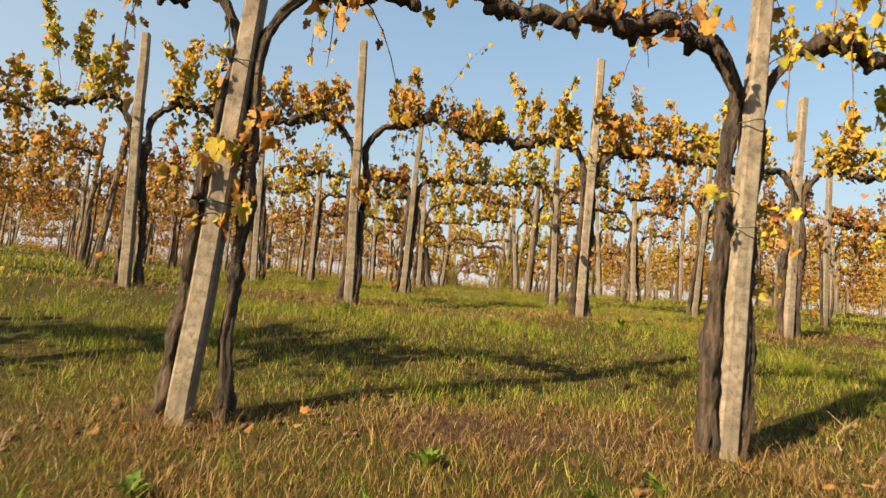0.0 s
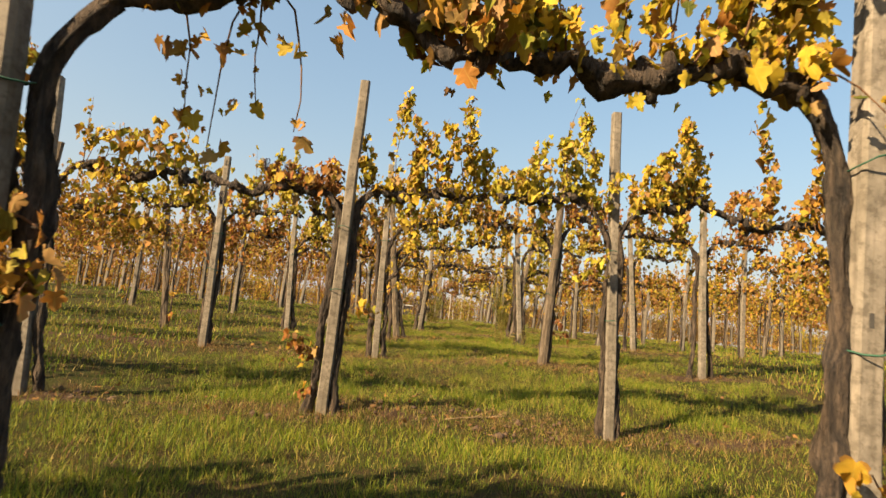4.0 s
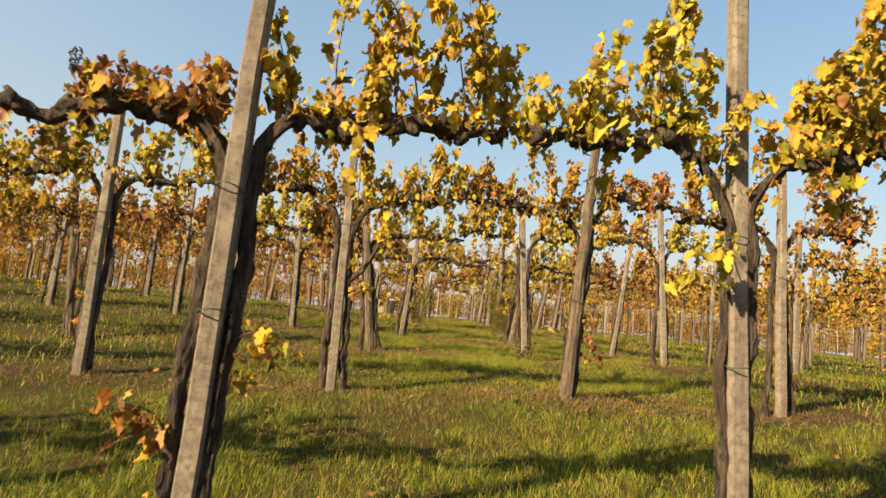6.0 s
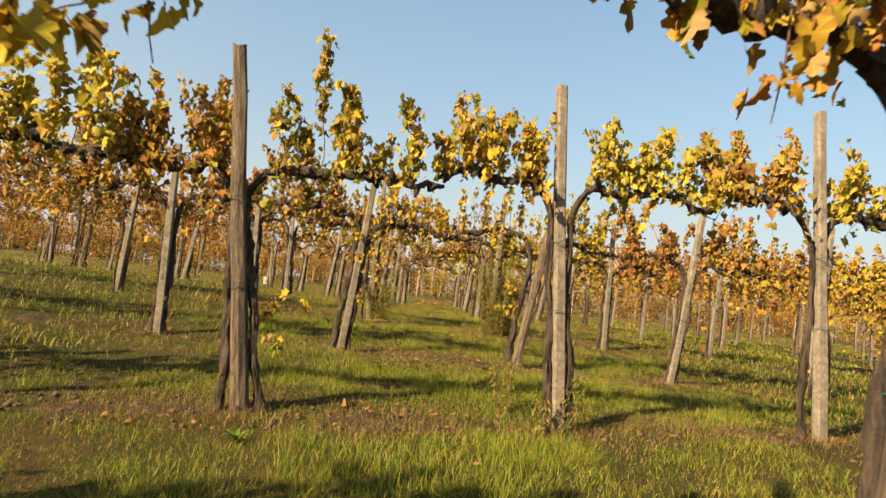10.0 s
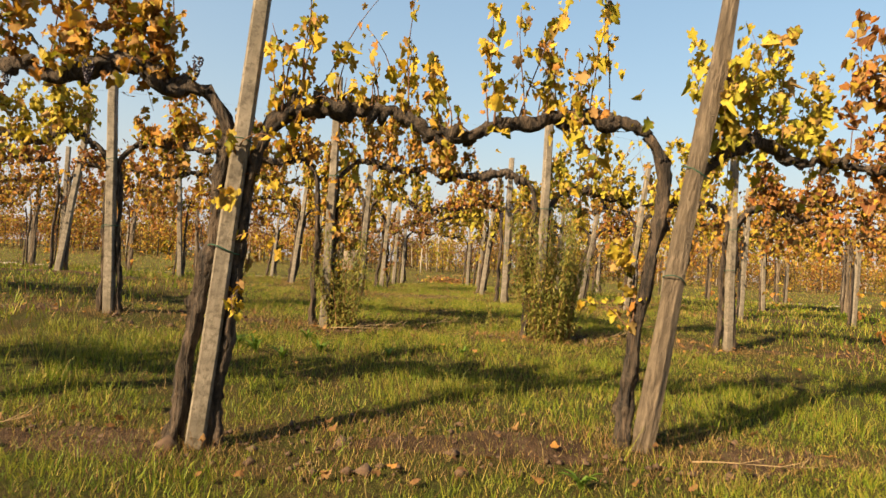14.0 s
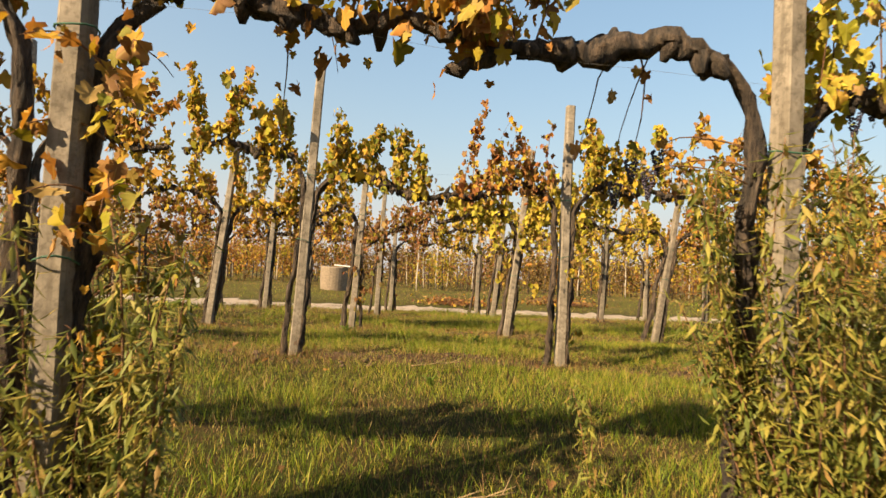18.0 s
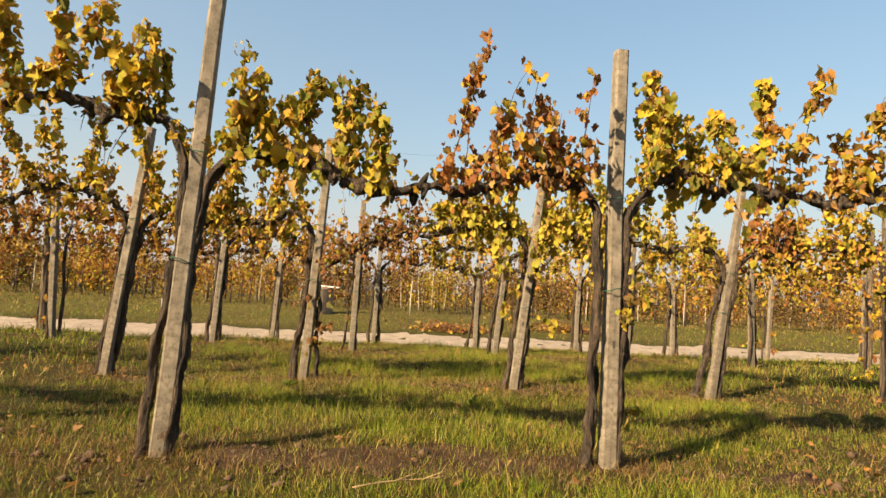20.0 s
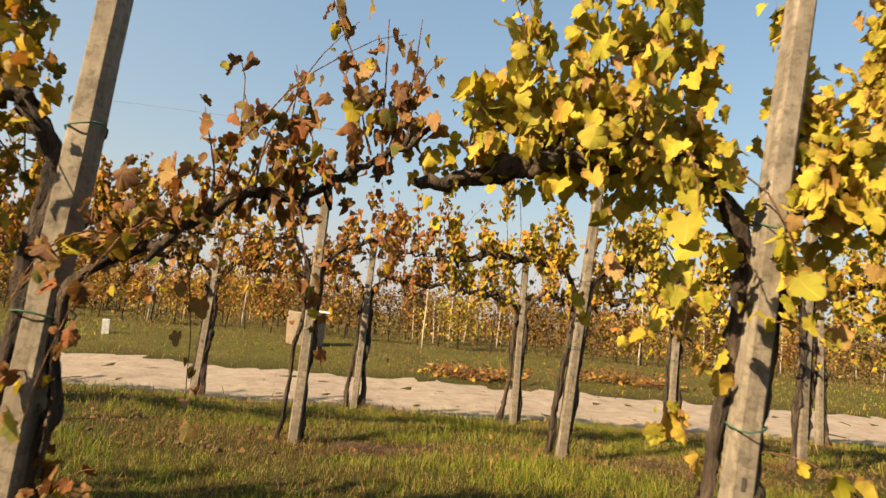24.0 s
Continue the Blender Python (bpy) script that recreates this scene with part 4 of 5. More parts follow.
# the shoots of each near vine: how far from the post they rise, and how high
PLUMES = {
    ("B", 1, -1): ((0.2, 0.65), (0.42, 0.5), (0.65, 0.4), (0.9, 0.65), (1.1, 0.7)),
    ("B", 1, 1): ((0.33, 0.75), (0.42, 0.6), (0.75, 0.3), (0.92, 0.35), (1.1, 0.48), (1.22, 0.4)),
    ("B", 2, -1): ((0.17, 0.5), (0.3, 0.72), (0.5, 0.52), (0.72, 0.98), (0.9, 0.35), (1.05, 0.35)),
    ("B", 2, 1): ((0.18, 0.68), (0.3, 0.95), (0.5, 0.55), (0.65, 0.88), (0.83, 0.5), (1.05, 0.84)),
    ("D", 1, -1): ((0.15, 0.36), (0.26, 0.3), (0.4, 0.22), (0.62, 0.2)),
    ("D", 1, 1): ((0.26, 0.45), (0.4, 1.0), (0.52, 0.55), (0.67, 0.6), (0.85, 0.84), (1.05, 0.92), (1.15, 0.6)),
    ("D", 2, -1): ((0.22, 0.6), (0.33, 0.95), (0.48, 0.65), (0.76, 0.62), (0.92, 0.32), (1.1, 0.3)),
    ("D", 2, 1): ((0.18, 0.5), (0.36, 0.55), (0.52, 0.84), (0.68, 0.6), (0.82, 0.75)),
    ("E", 1, -1): ((0.16, 0.6), (0.44, 0.62), (0.62, 0.45), (0.82, 0.52), (1.1, 0.7)),
    ("E", 1, 1): ((0.2, 0.6), (0.42, 0.45), (0.6, 0.4), (0.77, 0.55), (0.92, 0.82), (1.1, 0.4)),
    ("E", 2, -1): ((0.12, 0.6), (0.26, 0.7), (0.4, 0.94), (0.7, 0.5), (0.92, 0.45), (1.12, 0.52)),
    ("E", 2, 1): ((0.15, 0.5), (0.32, 0.4), (0.55, 0.32), (0.8, 0.35), (1.0, 0.45)),
    ("H", 1, -1): ((0.26, 0.88), (0.4, 0.6), (0.53, 0.7), (0.8, 0.74), (0.95, 0.5), (1.1, 0.74)),
    ("H", 1, 1): ((0.2, 0.7), (0.38, 1.1), (0.48, 0.8), (0.63, 0.74), (0.85, 0.36), (1.05, 0.7)),
    ("H", 2, -1): ((0.2, 0.66), (0.36, 0.4), (0.52, 0.55), (0.76, 0.7), (0.9, 0.9), (1.05, 0.7), (1.2, 0.4)),
    ("H", 2, 1): ((0.2, 0.6), (0.34, 0.5), (0.5, 0.62), (0.66, 0.6), (0.93, 0.5), (1.15, 0.6)),
    ("K", 1, -1): ((0.23, 0.8), (0.45, 0.7), (0.6, 0.4), (0.8, 0.9), (1.05, 0.88)),
    ("K", 1, 1): ((0.28, 0.72), (0.45, 0.7), (0.62, 0.4), (0.8, 0.35), (1.0, 0.66), (1.18, 0.5)),
    ("K", 2, -1): ((0.24, 0.94), (0.4, 0.74), (0.55, 0.5), (0.66, 0.5), (0.83, 0.85), (0.97, 0.66)),
    ("K", 2, 1): ((0.2, 0.9), (0.36, 0.7), (0.5, 0.84), (0.66, 0.74), (0.8, 0.84), (1.0, 0.84), (1.15, 0.6)),
    ("L", 1, -1): ((0.2, 0.6), (0.45, 0.7), (0.75, 0.6), (1.0, 0.7)),
    ("L", 1, 1): ((0.16, 0.9), (0.35, 0.75), (0.52, 0.92), (0.7, 0.8), (0.9, 0.9), (1.1, 0.74), (1.25, 0.6)),
    ("L", 2, -1): ((1.02, 0.45), (1.15, 0.6)),
    ("L", 2, 1): ((0.16, 0.6), (0.3, 0.85), (0.46, 0.94), (0.62, 0.85), (0.78, 0.92), (0.95, 0.7), (1.12, 0.5)),
    ("N", 1, -1): ((0.2, 0.62), (0.38, 0.5), (0.75, 0.84), (0.95, 0.74)),
    ("N", 1, 1): ((0.27, 0.62), (0.45, 0.5), (0.62, 0.58), (0.92, 0.7), (1.1, 0.5)),
    ("N", 2, -1): ((0.25, 0.66), (0.45, 0.5), (0.62, 0.6), (0.8, 0.5), (1.05, 0.9)),
    ("N", 2, 1): ((0.12, 0.8), (0.35, 0.7), (0.6, 0.5), (0.9, 0.7)),
    ("P", 0, 1): ((0.15, 0.85), (0.3, 1.05), (0.5, 0.8), (0.7, 1.0), (0.9, 0.9), (1.1, 0.8)),
    ("P", 1, -1): ((0.15, 0.75), (0.28, 0.85), (0.42, 1.02), (0.6, 0.85), (0.8, 1.06), (0.95, 0.9), (1.1, 1.0)),
    ("P", 1, 1): ((0.3, 0.25), (0.5, 0.35), (0.66, 0.5), (0.8, 0.3), (0.95, 0.72), (1.1, 0.3)),
    ("P", 2, -1): ((0.1, 0.84), (0.22, 0.92), (0.36, 0.84), (0.48, 0.88), (0.62, 0.74), (0.78, 0.62), (0.92, 0.4)),
    ("P", 2, 1): ((0.15, 0.84), (0.3, 0.9), (0.5, 0.7), (0.7, 0.84), (0.85, 0.7), (1.0, 0.84)),
}


def row_posts(key, y):
    g = random.Random(ord(key))
    near = POSTS[key]
    lo, hi = min(-9.0, -0.34 - 0.63 * y - 2.5), max(11.0, -0.34 + 0.90 * y + 3.0)
    out = [(x, ln, True, i, h) for i, (x, ln, h) in enumerate(near)]
    x = near[0][0] - g.uniform(2.3, 2.5)
    while x > lo:
        out.append((x, g.gauss(0.05, 0.14), False, 0, g.uniform(2.45, 2.8)))
        x -= g.uniform(2.3, 2.55)
    x = near[-1][0] + g.uniform(2.3, 2.5)
    while x < hi:
        out.append((x, g.gauss(0.05, 0.14), False, 0, g.uniform(2.45, 2.8)))
        x += g.uniform(2.3, 2.55)
    return sorted(out)


for key, y in ROWS_Y.items():
    posts = row_posts(key, y)
    for n, (x, lean, near, i, tall) in enumerate(posts):
        seed = ord(key) * 100 + n
        g = random.Random(seed)
        trellis_post(x, y, lean, tall, seed, (key, i) in WOODEN if near else g.random() < 0.25, near)
        for side in (-1, 1):
            nb = posts[n + side][0] if 0 <= n + side < len(posts) else x + side * 2.4
            reach = abs(nb - x) / 2 + g.uniform(-0.06, 0.14) + (0.2 if (key, i, side) == ("N", 2, -1) else 0)
            z = gz(x + side * 0.2, y)
            turn = 0 if side > 0 else 180
            if near:
                arms = ARMS.get(key, [(1.85, 1.78)] * 14)
                k = 2 * i + (side > 0)
                arch, end = arms[k] if k < len(arms) else (1.85, 1.78)
                opt = dict(tone=g.choice(("amber", "russet", "gold", "amber") if key > "P" and i < 2 else TONES), singles=22, leaves=None, canes=17, bare=g.choice((0, 0, 1)), curtain=g.choice((0, 20, 40)) + (80 if key >= "Q" else 0), rich=key in "NP" and i in (1, 2), close=i in (1, 2) and key < "Q" or key == "A", vigour=g.uniform(0.95, 1.2), arch=arch, end=end, hung=g.choice((1, 2, 4)) + (3 if key >= "P" else 0))
                opt.update(SPECIAL.get((key, i, side), {}))
                opt["plumes"] = PLUMES.get((key, i, side))
                vine(pose(x, y, z, 0, 0, turn), seed * 2 + (side > 0), lean=lean * side, length=reach, **opt)
            else:
                v = copy_thing(FAR_VINES[g.choice(WARM) if x < path_x(y) - (5 if y < 20 else 2) or g.random() < 0.35 else g.randrange(16)], pose(x, y, z, 0, 0, turn + g.uniform(-4, 4)))
                v.scale = (reach / 1.22 * 0.98, 1.0, g.uniform(0.94, 1.06))
    # the training wire along the row
    if key > "H":
        ends = (posts[0][0], posts[-1][0])
        wx = np.linspace(ends[0], ends[1], 60)
        items = [(np.stack([wx, np.full(60, y + 0.03), ground_z(wx, np.full(60, y)) + 1.80], -1), np.full(60, 0.00045))]
        tagged(new("trellis_wire", tubes_mesh("trellis_wire", items, 4, WIRE)), "thin galvanised training wire along a vine row", "wire", "trellis wires")
for v in FAR_VINES:
    for o in (*v.children_recursive, v):
        bpy.data.objects.remove(o)


# ---- grass ----
def blades(x, y, h, w, bend, name, mat, label, gen, way=None):
    n = len(x)
    z = ground_z(x, y) - 0.01
    a, b = gen.uniform(0, 2 * np.pi, n), gen.uniform(0, 2 * np.pi, n) if way is None else way + gen.normal(0, 0.6, n)
    ux, uy = np.cos(a) * w / 2, np.sin(a) * w / 2
    lx, ly = np.cos(b) * bend * h, np.sin(b) * bend * h
    v = np.empty((n, 5, 3), np.float32)
    v[:, 0] = np.stack([x - ux, y - uy, z], -1)
    v[:, 1] = np.stack([x + ux, y + uy, z], -1)
    v[:, 2] = np.stack([x + ux * 0.75 + lx * 0.35, y + uy * 0.75 + ly * 0.35, z + h * 0.6], -1)
    v[:, 3] = np.stack([x - ux * 0.75 + lx * 0.35, y - uy * 0.75 + ly * 0.35, z + h * 0.6], -1)
    v[:, 4] = np.stack([x + lx, y + ly, z + h * (1 - 0.25 * bend)], -1)
    i = np.arange(n)[:, None] * 5
    me = mesh_np(name, v.reshape(-1, 3), [i + np.array([[0, 1, 2, 3]]), i + np.array([[3, 2, 4]])], mat)
    tagged(new(name, me), label, "grass", kind="stuff")


def scatter(n, gen, x0, x1, y0, y1):
    return gen.uniform(x0, x1, n), gen.uniform(y0, y1, n)


def lush(x, y):
    """How thick the turf grows: tufts the size of a hand and of a step, in wide patches."""
    n = 0.36 * lattice(x, y, 1.3, 1) + 0.38 * lattice(x, y, 0.5, 2) + 0.26 * lattice(x, y, 0.2, 3)
    return np.clip((n - 0.28) / 0.44, 0, 1)


def tussocks(count, per, gen, x, y, spread_r):
    """Blades in clumps: positions and the way each leans out of its clump."""
    n = count * per
    cx, cy = np.repeat(x, per), np.repeat(y, per)
    a, r = gen.uniform(0, 2 * np.pi, n), spread_r * np.sqrt(gen.random(n))
    return cx + r * np.cos(a), cy + r * np.sin(a), a


def build_grass():
    g = rng
    u, y = scatter(50000, g, -3.6, 4.5, 0.2, 36.6)
    x = path_x(y) + u
    d = row_gap(x, y)
    keep = g.random(len(x)) < np.where(d < 0.34, 0.20, 0.40 + 0.70 * lush(x, y)) * np.where(y + 0.25 * np.sin(2.3 * x) < 2.9, 0.22, np.where(y > 25, 0.75, 1.0))
    x, y = x[keep], y[keep]
    tall = g.uniform(0.7, 1.2, len(x)) * (0.45 + 0.95 * lush(x, y) ** 1.2) * np.where(row_gap(x, y) < 0.5, 0.6, 1.0) * np.where(y > 30.5, 1.25, 1)
    bx, by, ba = tussocks(len(x), 9, g, x, y, 0.055)
    n = len(bx)
    blades(bx, by, g.gamma(7, 0.0145, n) * np.repeat(tall, 9) * 0.80, g.uniform(0.0018, 0.0040, n), g.uniform(0.15, 1.0, n), "grass", GREEN_BLADE, "lush green autumn grass between the vine rows", g, ba)
    # short dense undergrowth, green and withered, in patches
    for count, mt, nm, lb, sign in ((470000, GREEN_BLADE, "short_grass", "short dense green turf between the vine rows", 1), (210000, DRY_BLADE, "withered_grass", "short withered brown grass in the turf", -1)):
        u, y = scatter(count, g, -2.7, 3.1, 1.2, 36.0)
        x = path_x(y) + u
        patch = 0.5 * lattice(x, y, 0.33, 4) + 0.5 * lush(x, y)
        keep = g.random(len(x)) < np.where(row_gap(x, y) < 0.38, 0.30 if sign > 0 else 1.0, np.clip(0.55 + sign * 1.3 * (patch - 0.5), 0.08, 1.0) * (1.0 if sign > 0 else np.where((y > 3.4) & (y < 21), 0.5, 0.9)))
        keep &= (y > 2.7 + 0.25 * np.sin(2.3 * x)) | (g.random(len(x)) < (0.4 if sign > 0 else 1.0))
        x, y, patch = x[keep], y[keep], patch[keep]
        n = len(x)
        h, w, a, b = g.gamma(6, 0.0080, n) * (0.7 + 0.6 * patch), g.uniform(0.003, 0.006, n), g.uniform(0, 6.28, n), g.uniform(0, 6.28, n)
        z, ln = ground_z(x, y) - 0.005, g.uniform(0.2, 0.9, n) * h
        v = np.empty((n, 3, 3), np.float32)
        v[:, 0] = np.stack([x - np.cos(a) * w / 2, y - np.sin(a) * w / 2, z], -1)
        v[:, 1] = np.stack([x + np.cos(a) * w / 2, y + np.sin(a) * w / 2, z], -1)
        v[:, 2] = np.stack([x + np.cos(b) * ln, y + np.sin(b) * ln, z + h], -1)
        tagged(new(nm, mesh_np(nm, v.reshape(-1, 3), [np.arange(n * 3).reshape(-1, 3)], mt)), lb, "grass", kind="stuff")
    u, y = scatter(34000, g, -5.0, 6.0, 0.2, 36.6)
    x = path_x(y) + u
    d = row_gap(x, y)
    keep = g.random(len(x)) < np.where(d < 0.5, 0.85, 0.08 + 0.3 * (lush(x, y) < 0.28)) + np.clip((y - 21.5) / 12, 0, 0.75) + 1.0 * (y < 2.9)
    x, y = x[keep], y[keep]
    # ochre dead grass before the first row
    u, v = scatter(6500, g, -3.6, 3.8, 0.3, 2.8)
    v = v + 0.2 * np.sin(2.3 * u)
    keep = lattice(u, v, 0.4, 9) > 0.30
    x, y = np.r_[x, u[keep]], np.r_[y, v[keep]]
    # ragged dry tufts round the posts' feet
    for key, row in POSTS.items():
        for px, *_ in row:
            n = 70
            x = np.r_[x, px + g.normal(0, 0.22, n)]
            y = np.r_[y, ROWS_Y[key] + g.normal(0, 0.13, n)]
    bx, by, ba = tussocks(len(x), 6, g, x, y, 0.06)
    n = len(bx)
    blades(bx, by, g.gamma(6, 0.0115, n), g.uniform(0.002, 0.0045, n), g.uniform(0.3, 1.3, n), "dry_grass", DRY_BLADE, "dry straw-coloured grass along the vine rows", g, ba)
    # wider, sparser blades where the camera stays far off
    x, y = scatter(200000, g, -28, 38, 2, 62)
    u, v = scatter(120000, g, -9, 10, 2, 37.5)
    x, y = np.r_[x, path_x(v) + u], np.r_[y, v]
    inside = (np.abs(x - path_x(y) - 0.45) < 4.2) & (y < 36.6)
    wedge = (x > -0.66 * y - 4) & (x < 0.93 * y + 5)
    rm = road_mid(x)
    fringe = g.uniform(-0.05, 0.35, len(x))
    onroad = (y > ROAD[0] + rm + fringe) & (y < ROAD[1] + rm - fringe)
    d = row_gap(x, y)
    keep = ~inside & wedge & ~onroad & (g.random(len(x)) < np.where((d < 0.3) & (y < 36.6), 0.35, 0.95))
    dry = (g.random(len(x)) < np.where(y > 46.5, 0.8, np.where(y > 41, 0.4, 0.2))) & keep
    keep &= ~dry
    for sel, nm, mt, lb in ((keep, "far_grass", GREEN_BLADE, "green grass in the further vineyard"), (dry, "far_dry_grass", DRY_BLADE, "dry grass by the farm track")):
        blades(x[sel], y[sel], g.gamma(5, 0.018, sel.sum()), np.where(np.abs(x[sel] - path_x(y[sel])) < 9, g.uniform(0.006, 0.013, sel.sum()), g.uniform(0.012, 0.026, sel.sum())), g.uniform(0.2, 1.0, sel.sum()), nm, mt, lb, g)


build_grass()


def build_litter():
    g = rng
    u, y = scatter(16000, g, -5, 6, 0.5, 45)
    x = path_x(y) + u
    d = row_gap(x, y)
    keep = g.random(len(x)) < np.where(d < 0.5, 0.35, 0.02)
    x, y = x[keep], y[keep]
    n = len(x)
    pl = np.stack([x, y, ground_z(x, y) + g.uniform(0.03, 0.07, n)], -1)
    me = leaves_mesh("fallen_leaves", pl, g.uniform(0.025, 0.055, n), rotations(g.uniform(0, 6.28, n), g.normal(1.5, 0.4, n), g.normal(0, 0.4, n)), LEAF["litter"], gen=g)
    tagged(new("fallen_leaves", me), "dry fallen vine leaves on the earth", "leaves", kind="stuff")


build_litter()


def build_clods():
    """Crumbs of earth and dead root on the bare strips."""
    g = np.random.default_rng(77)
    u, y = scatter(26000, g, -3.5, 3.8, 1.0, 34)
    x = path_x(y) + u
    keep = (row_gap(x, y) < 0.36) & (g.random(len(x)) < 0.75)
    x, y = x[keep], y[keep]
    n = len(x)
    base = np.array([(1, 0, 0), (-1, 0, 0), (0, 1, 0), (0, -1, 0), (0, 0, 0.7), (0, 0, -0.7)], float)
    v = base[None] * g.gamma(3, 0.0055, n)[:, None, None] * g.uniform(0.5, 1.3, (n, 6, 1)) + np.stack([x, y, ground_z(x, y) + 0.012], -1)[:, None]
    f = np.array([(0, 2, 4), (2, 1, 4), (1, 3, 4), (3, 0, 4), (2, 0, 5), (1, 2, 5), (3, 1, 5), (0, 3, 5)])
    f = f[None] + (np.arange(n) * 6)[:, None, None]
    tagged(new("earth_clods", mesh_np("earth_clods", v.reshape(-1, 3), [f.reshape(-1, 3)], CLOD)), "crumbs of dark brown earth on the bare strips", "earth", kind="stuff")


CLOD = plain("clod_earth", (0.075, 0.045, 0.027), 1.0, 0, 0.5, 30)
build_clods()


def weed_tuft(x, y, count, h, seed):
    """A rosette of broad lance-shaped leaves that arch outwards."""
    g = np.random.default_rng(seed)
    root = new("weed_tuft")
    root.matrix_world = pose(x, y, gz(x, y) - 0.01, 0, 0, g.uniform(0, 360))
    s = np.linspace(0, 1, 6)
    for k in range(count):
        a, l, w = g.uniform(0, 6.28), h * g.uniform(0.7, 1.2), g.uniform(0.010, 0.018)
        out, up = l * 0.75 * s ** 1.5 * g.uniform(0.4, 1.1), l * (s - 0.45 * s ** 3 * g.uniform(0.5, 1.4))
        half = w * np.sin(np.pi * (0.08 + 0.92 * s)) ** 0.8
        mid = np.stack([out * math.cos(a), out * math.sin(a), up], -1)
        side = np.array([-math.sin(a), math.cos(a), 0.0])
        v = np.concatenate([mid - side * half[:, None] + (0, 0, 0.004), mid - (0, 0, 0.002), mid + side * half[:, None] + (0, 0, 0.004)])
        q = np.array([(b * 6 + i, b * 6 + i + 1, b * 6 + i + 7, b * 6 + i + 6) for b in range(2) for i in range(5)])
        under(new("blade_leaf", mesh_np("blade_leaf", v, [q], TUFT, True)), root)
    tagged(root, "low tuft of broad green weed leaves in the grass", "weed", "low weed tufts")


TUFT = blade_mat("weed_tuft_leaf", [(0.0, (0.05, 0.11, 0.012)), (0.5, (0.09, 0.16, 0.016)), (1.0, (0.15, 0.19, 0.03))])
_g = random.Random(19)
for k, (x, y, h) in enumerate([(1.35, 21.9, 0.20), (1.6, 21.7, 0.17), (1.15, 22.1, 0.2), (1.9, 21.9, 0.16), (2.5, 21.8, 0.15), (1.75, 22.4, 0.14), (3.2, 22.0, 0.13), (-0.35, 1.75, 0.12), (0.25, 1.65, 0.12), (-0.15, 2.15, 0.10), (0.42, 1.95, 0.10), (-1.1, 1.85, 0.12), (0.75, 2.1, 0.11), (-0.7, 5.2, 0.13), (0.6, 5.1, 0.12), (1.9, 5.35, 0.16), (2.2, 5.5, 0.15), (0.8, 15.7, 0.14), (2.1, 12.5, 0.12), (1.9, 18.7, 0.13), (3.3, 19.3, 0.14), (3.4, 25.9, 0.13), (2.7, 29.2, 0.15), (4.4, 29.0, 0.14)]):
    weed_tuft(x, y, _g.randint(8, 14), h, 600 + k)


# ---- beyond the farm track ----
STAKE = plain("pale_stake", (0.36, 0.31, 0.25), 0.85)


def stake_mesh(seed):
    g = random.Random(seed)
    pts = np.array([(g.gauss(0, 0.01), g.gauss(0, 0.01), z) for z in np.linspace(-0.1, 2.3, 6)])
    return tubes_mesh("stake", [(pts, np.full(6, 0.028))], 6, STAKE)


STAKES = [stake_mesh(s) for s in range(3)]
FOREST = [LEAF[k] for k in ("green", "withered", "bronze", "withered", "russet", "amber")]


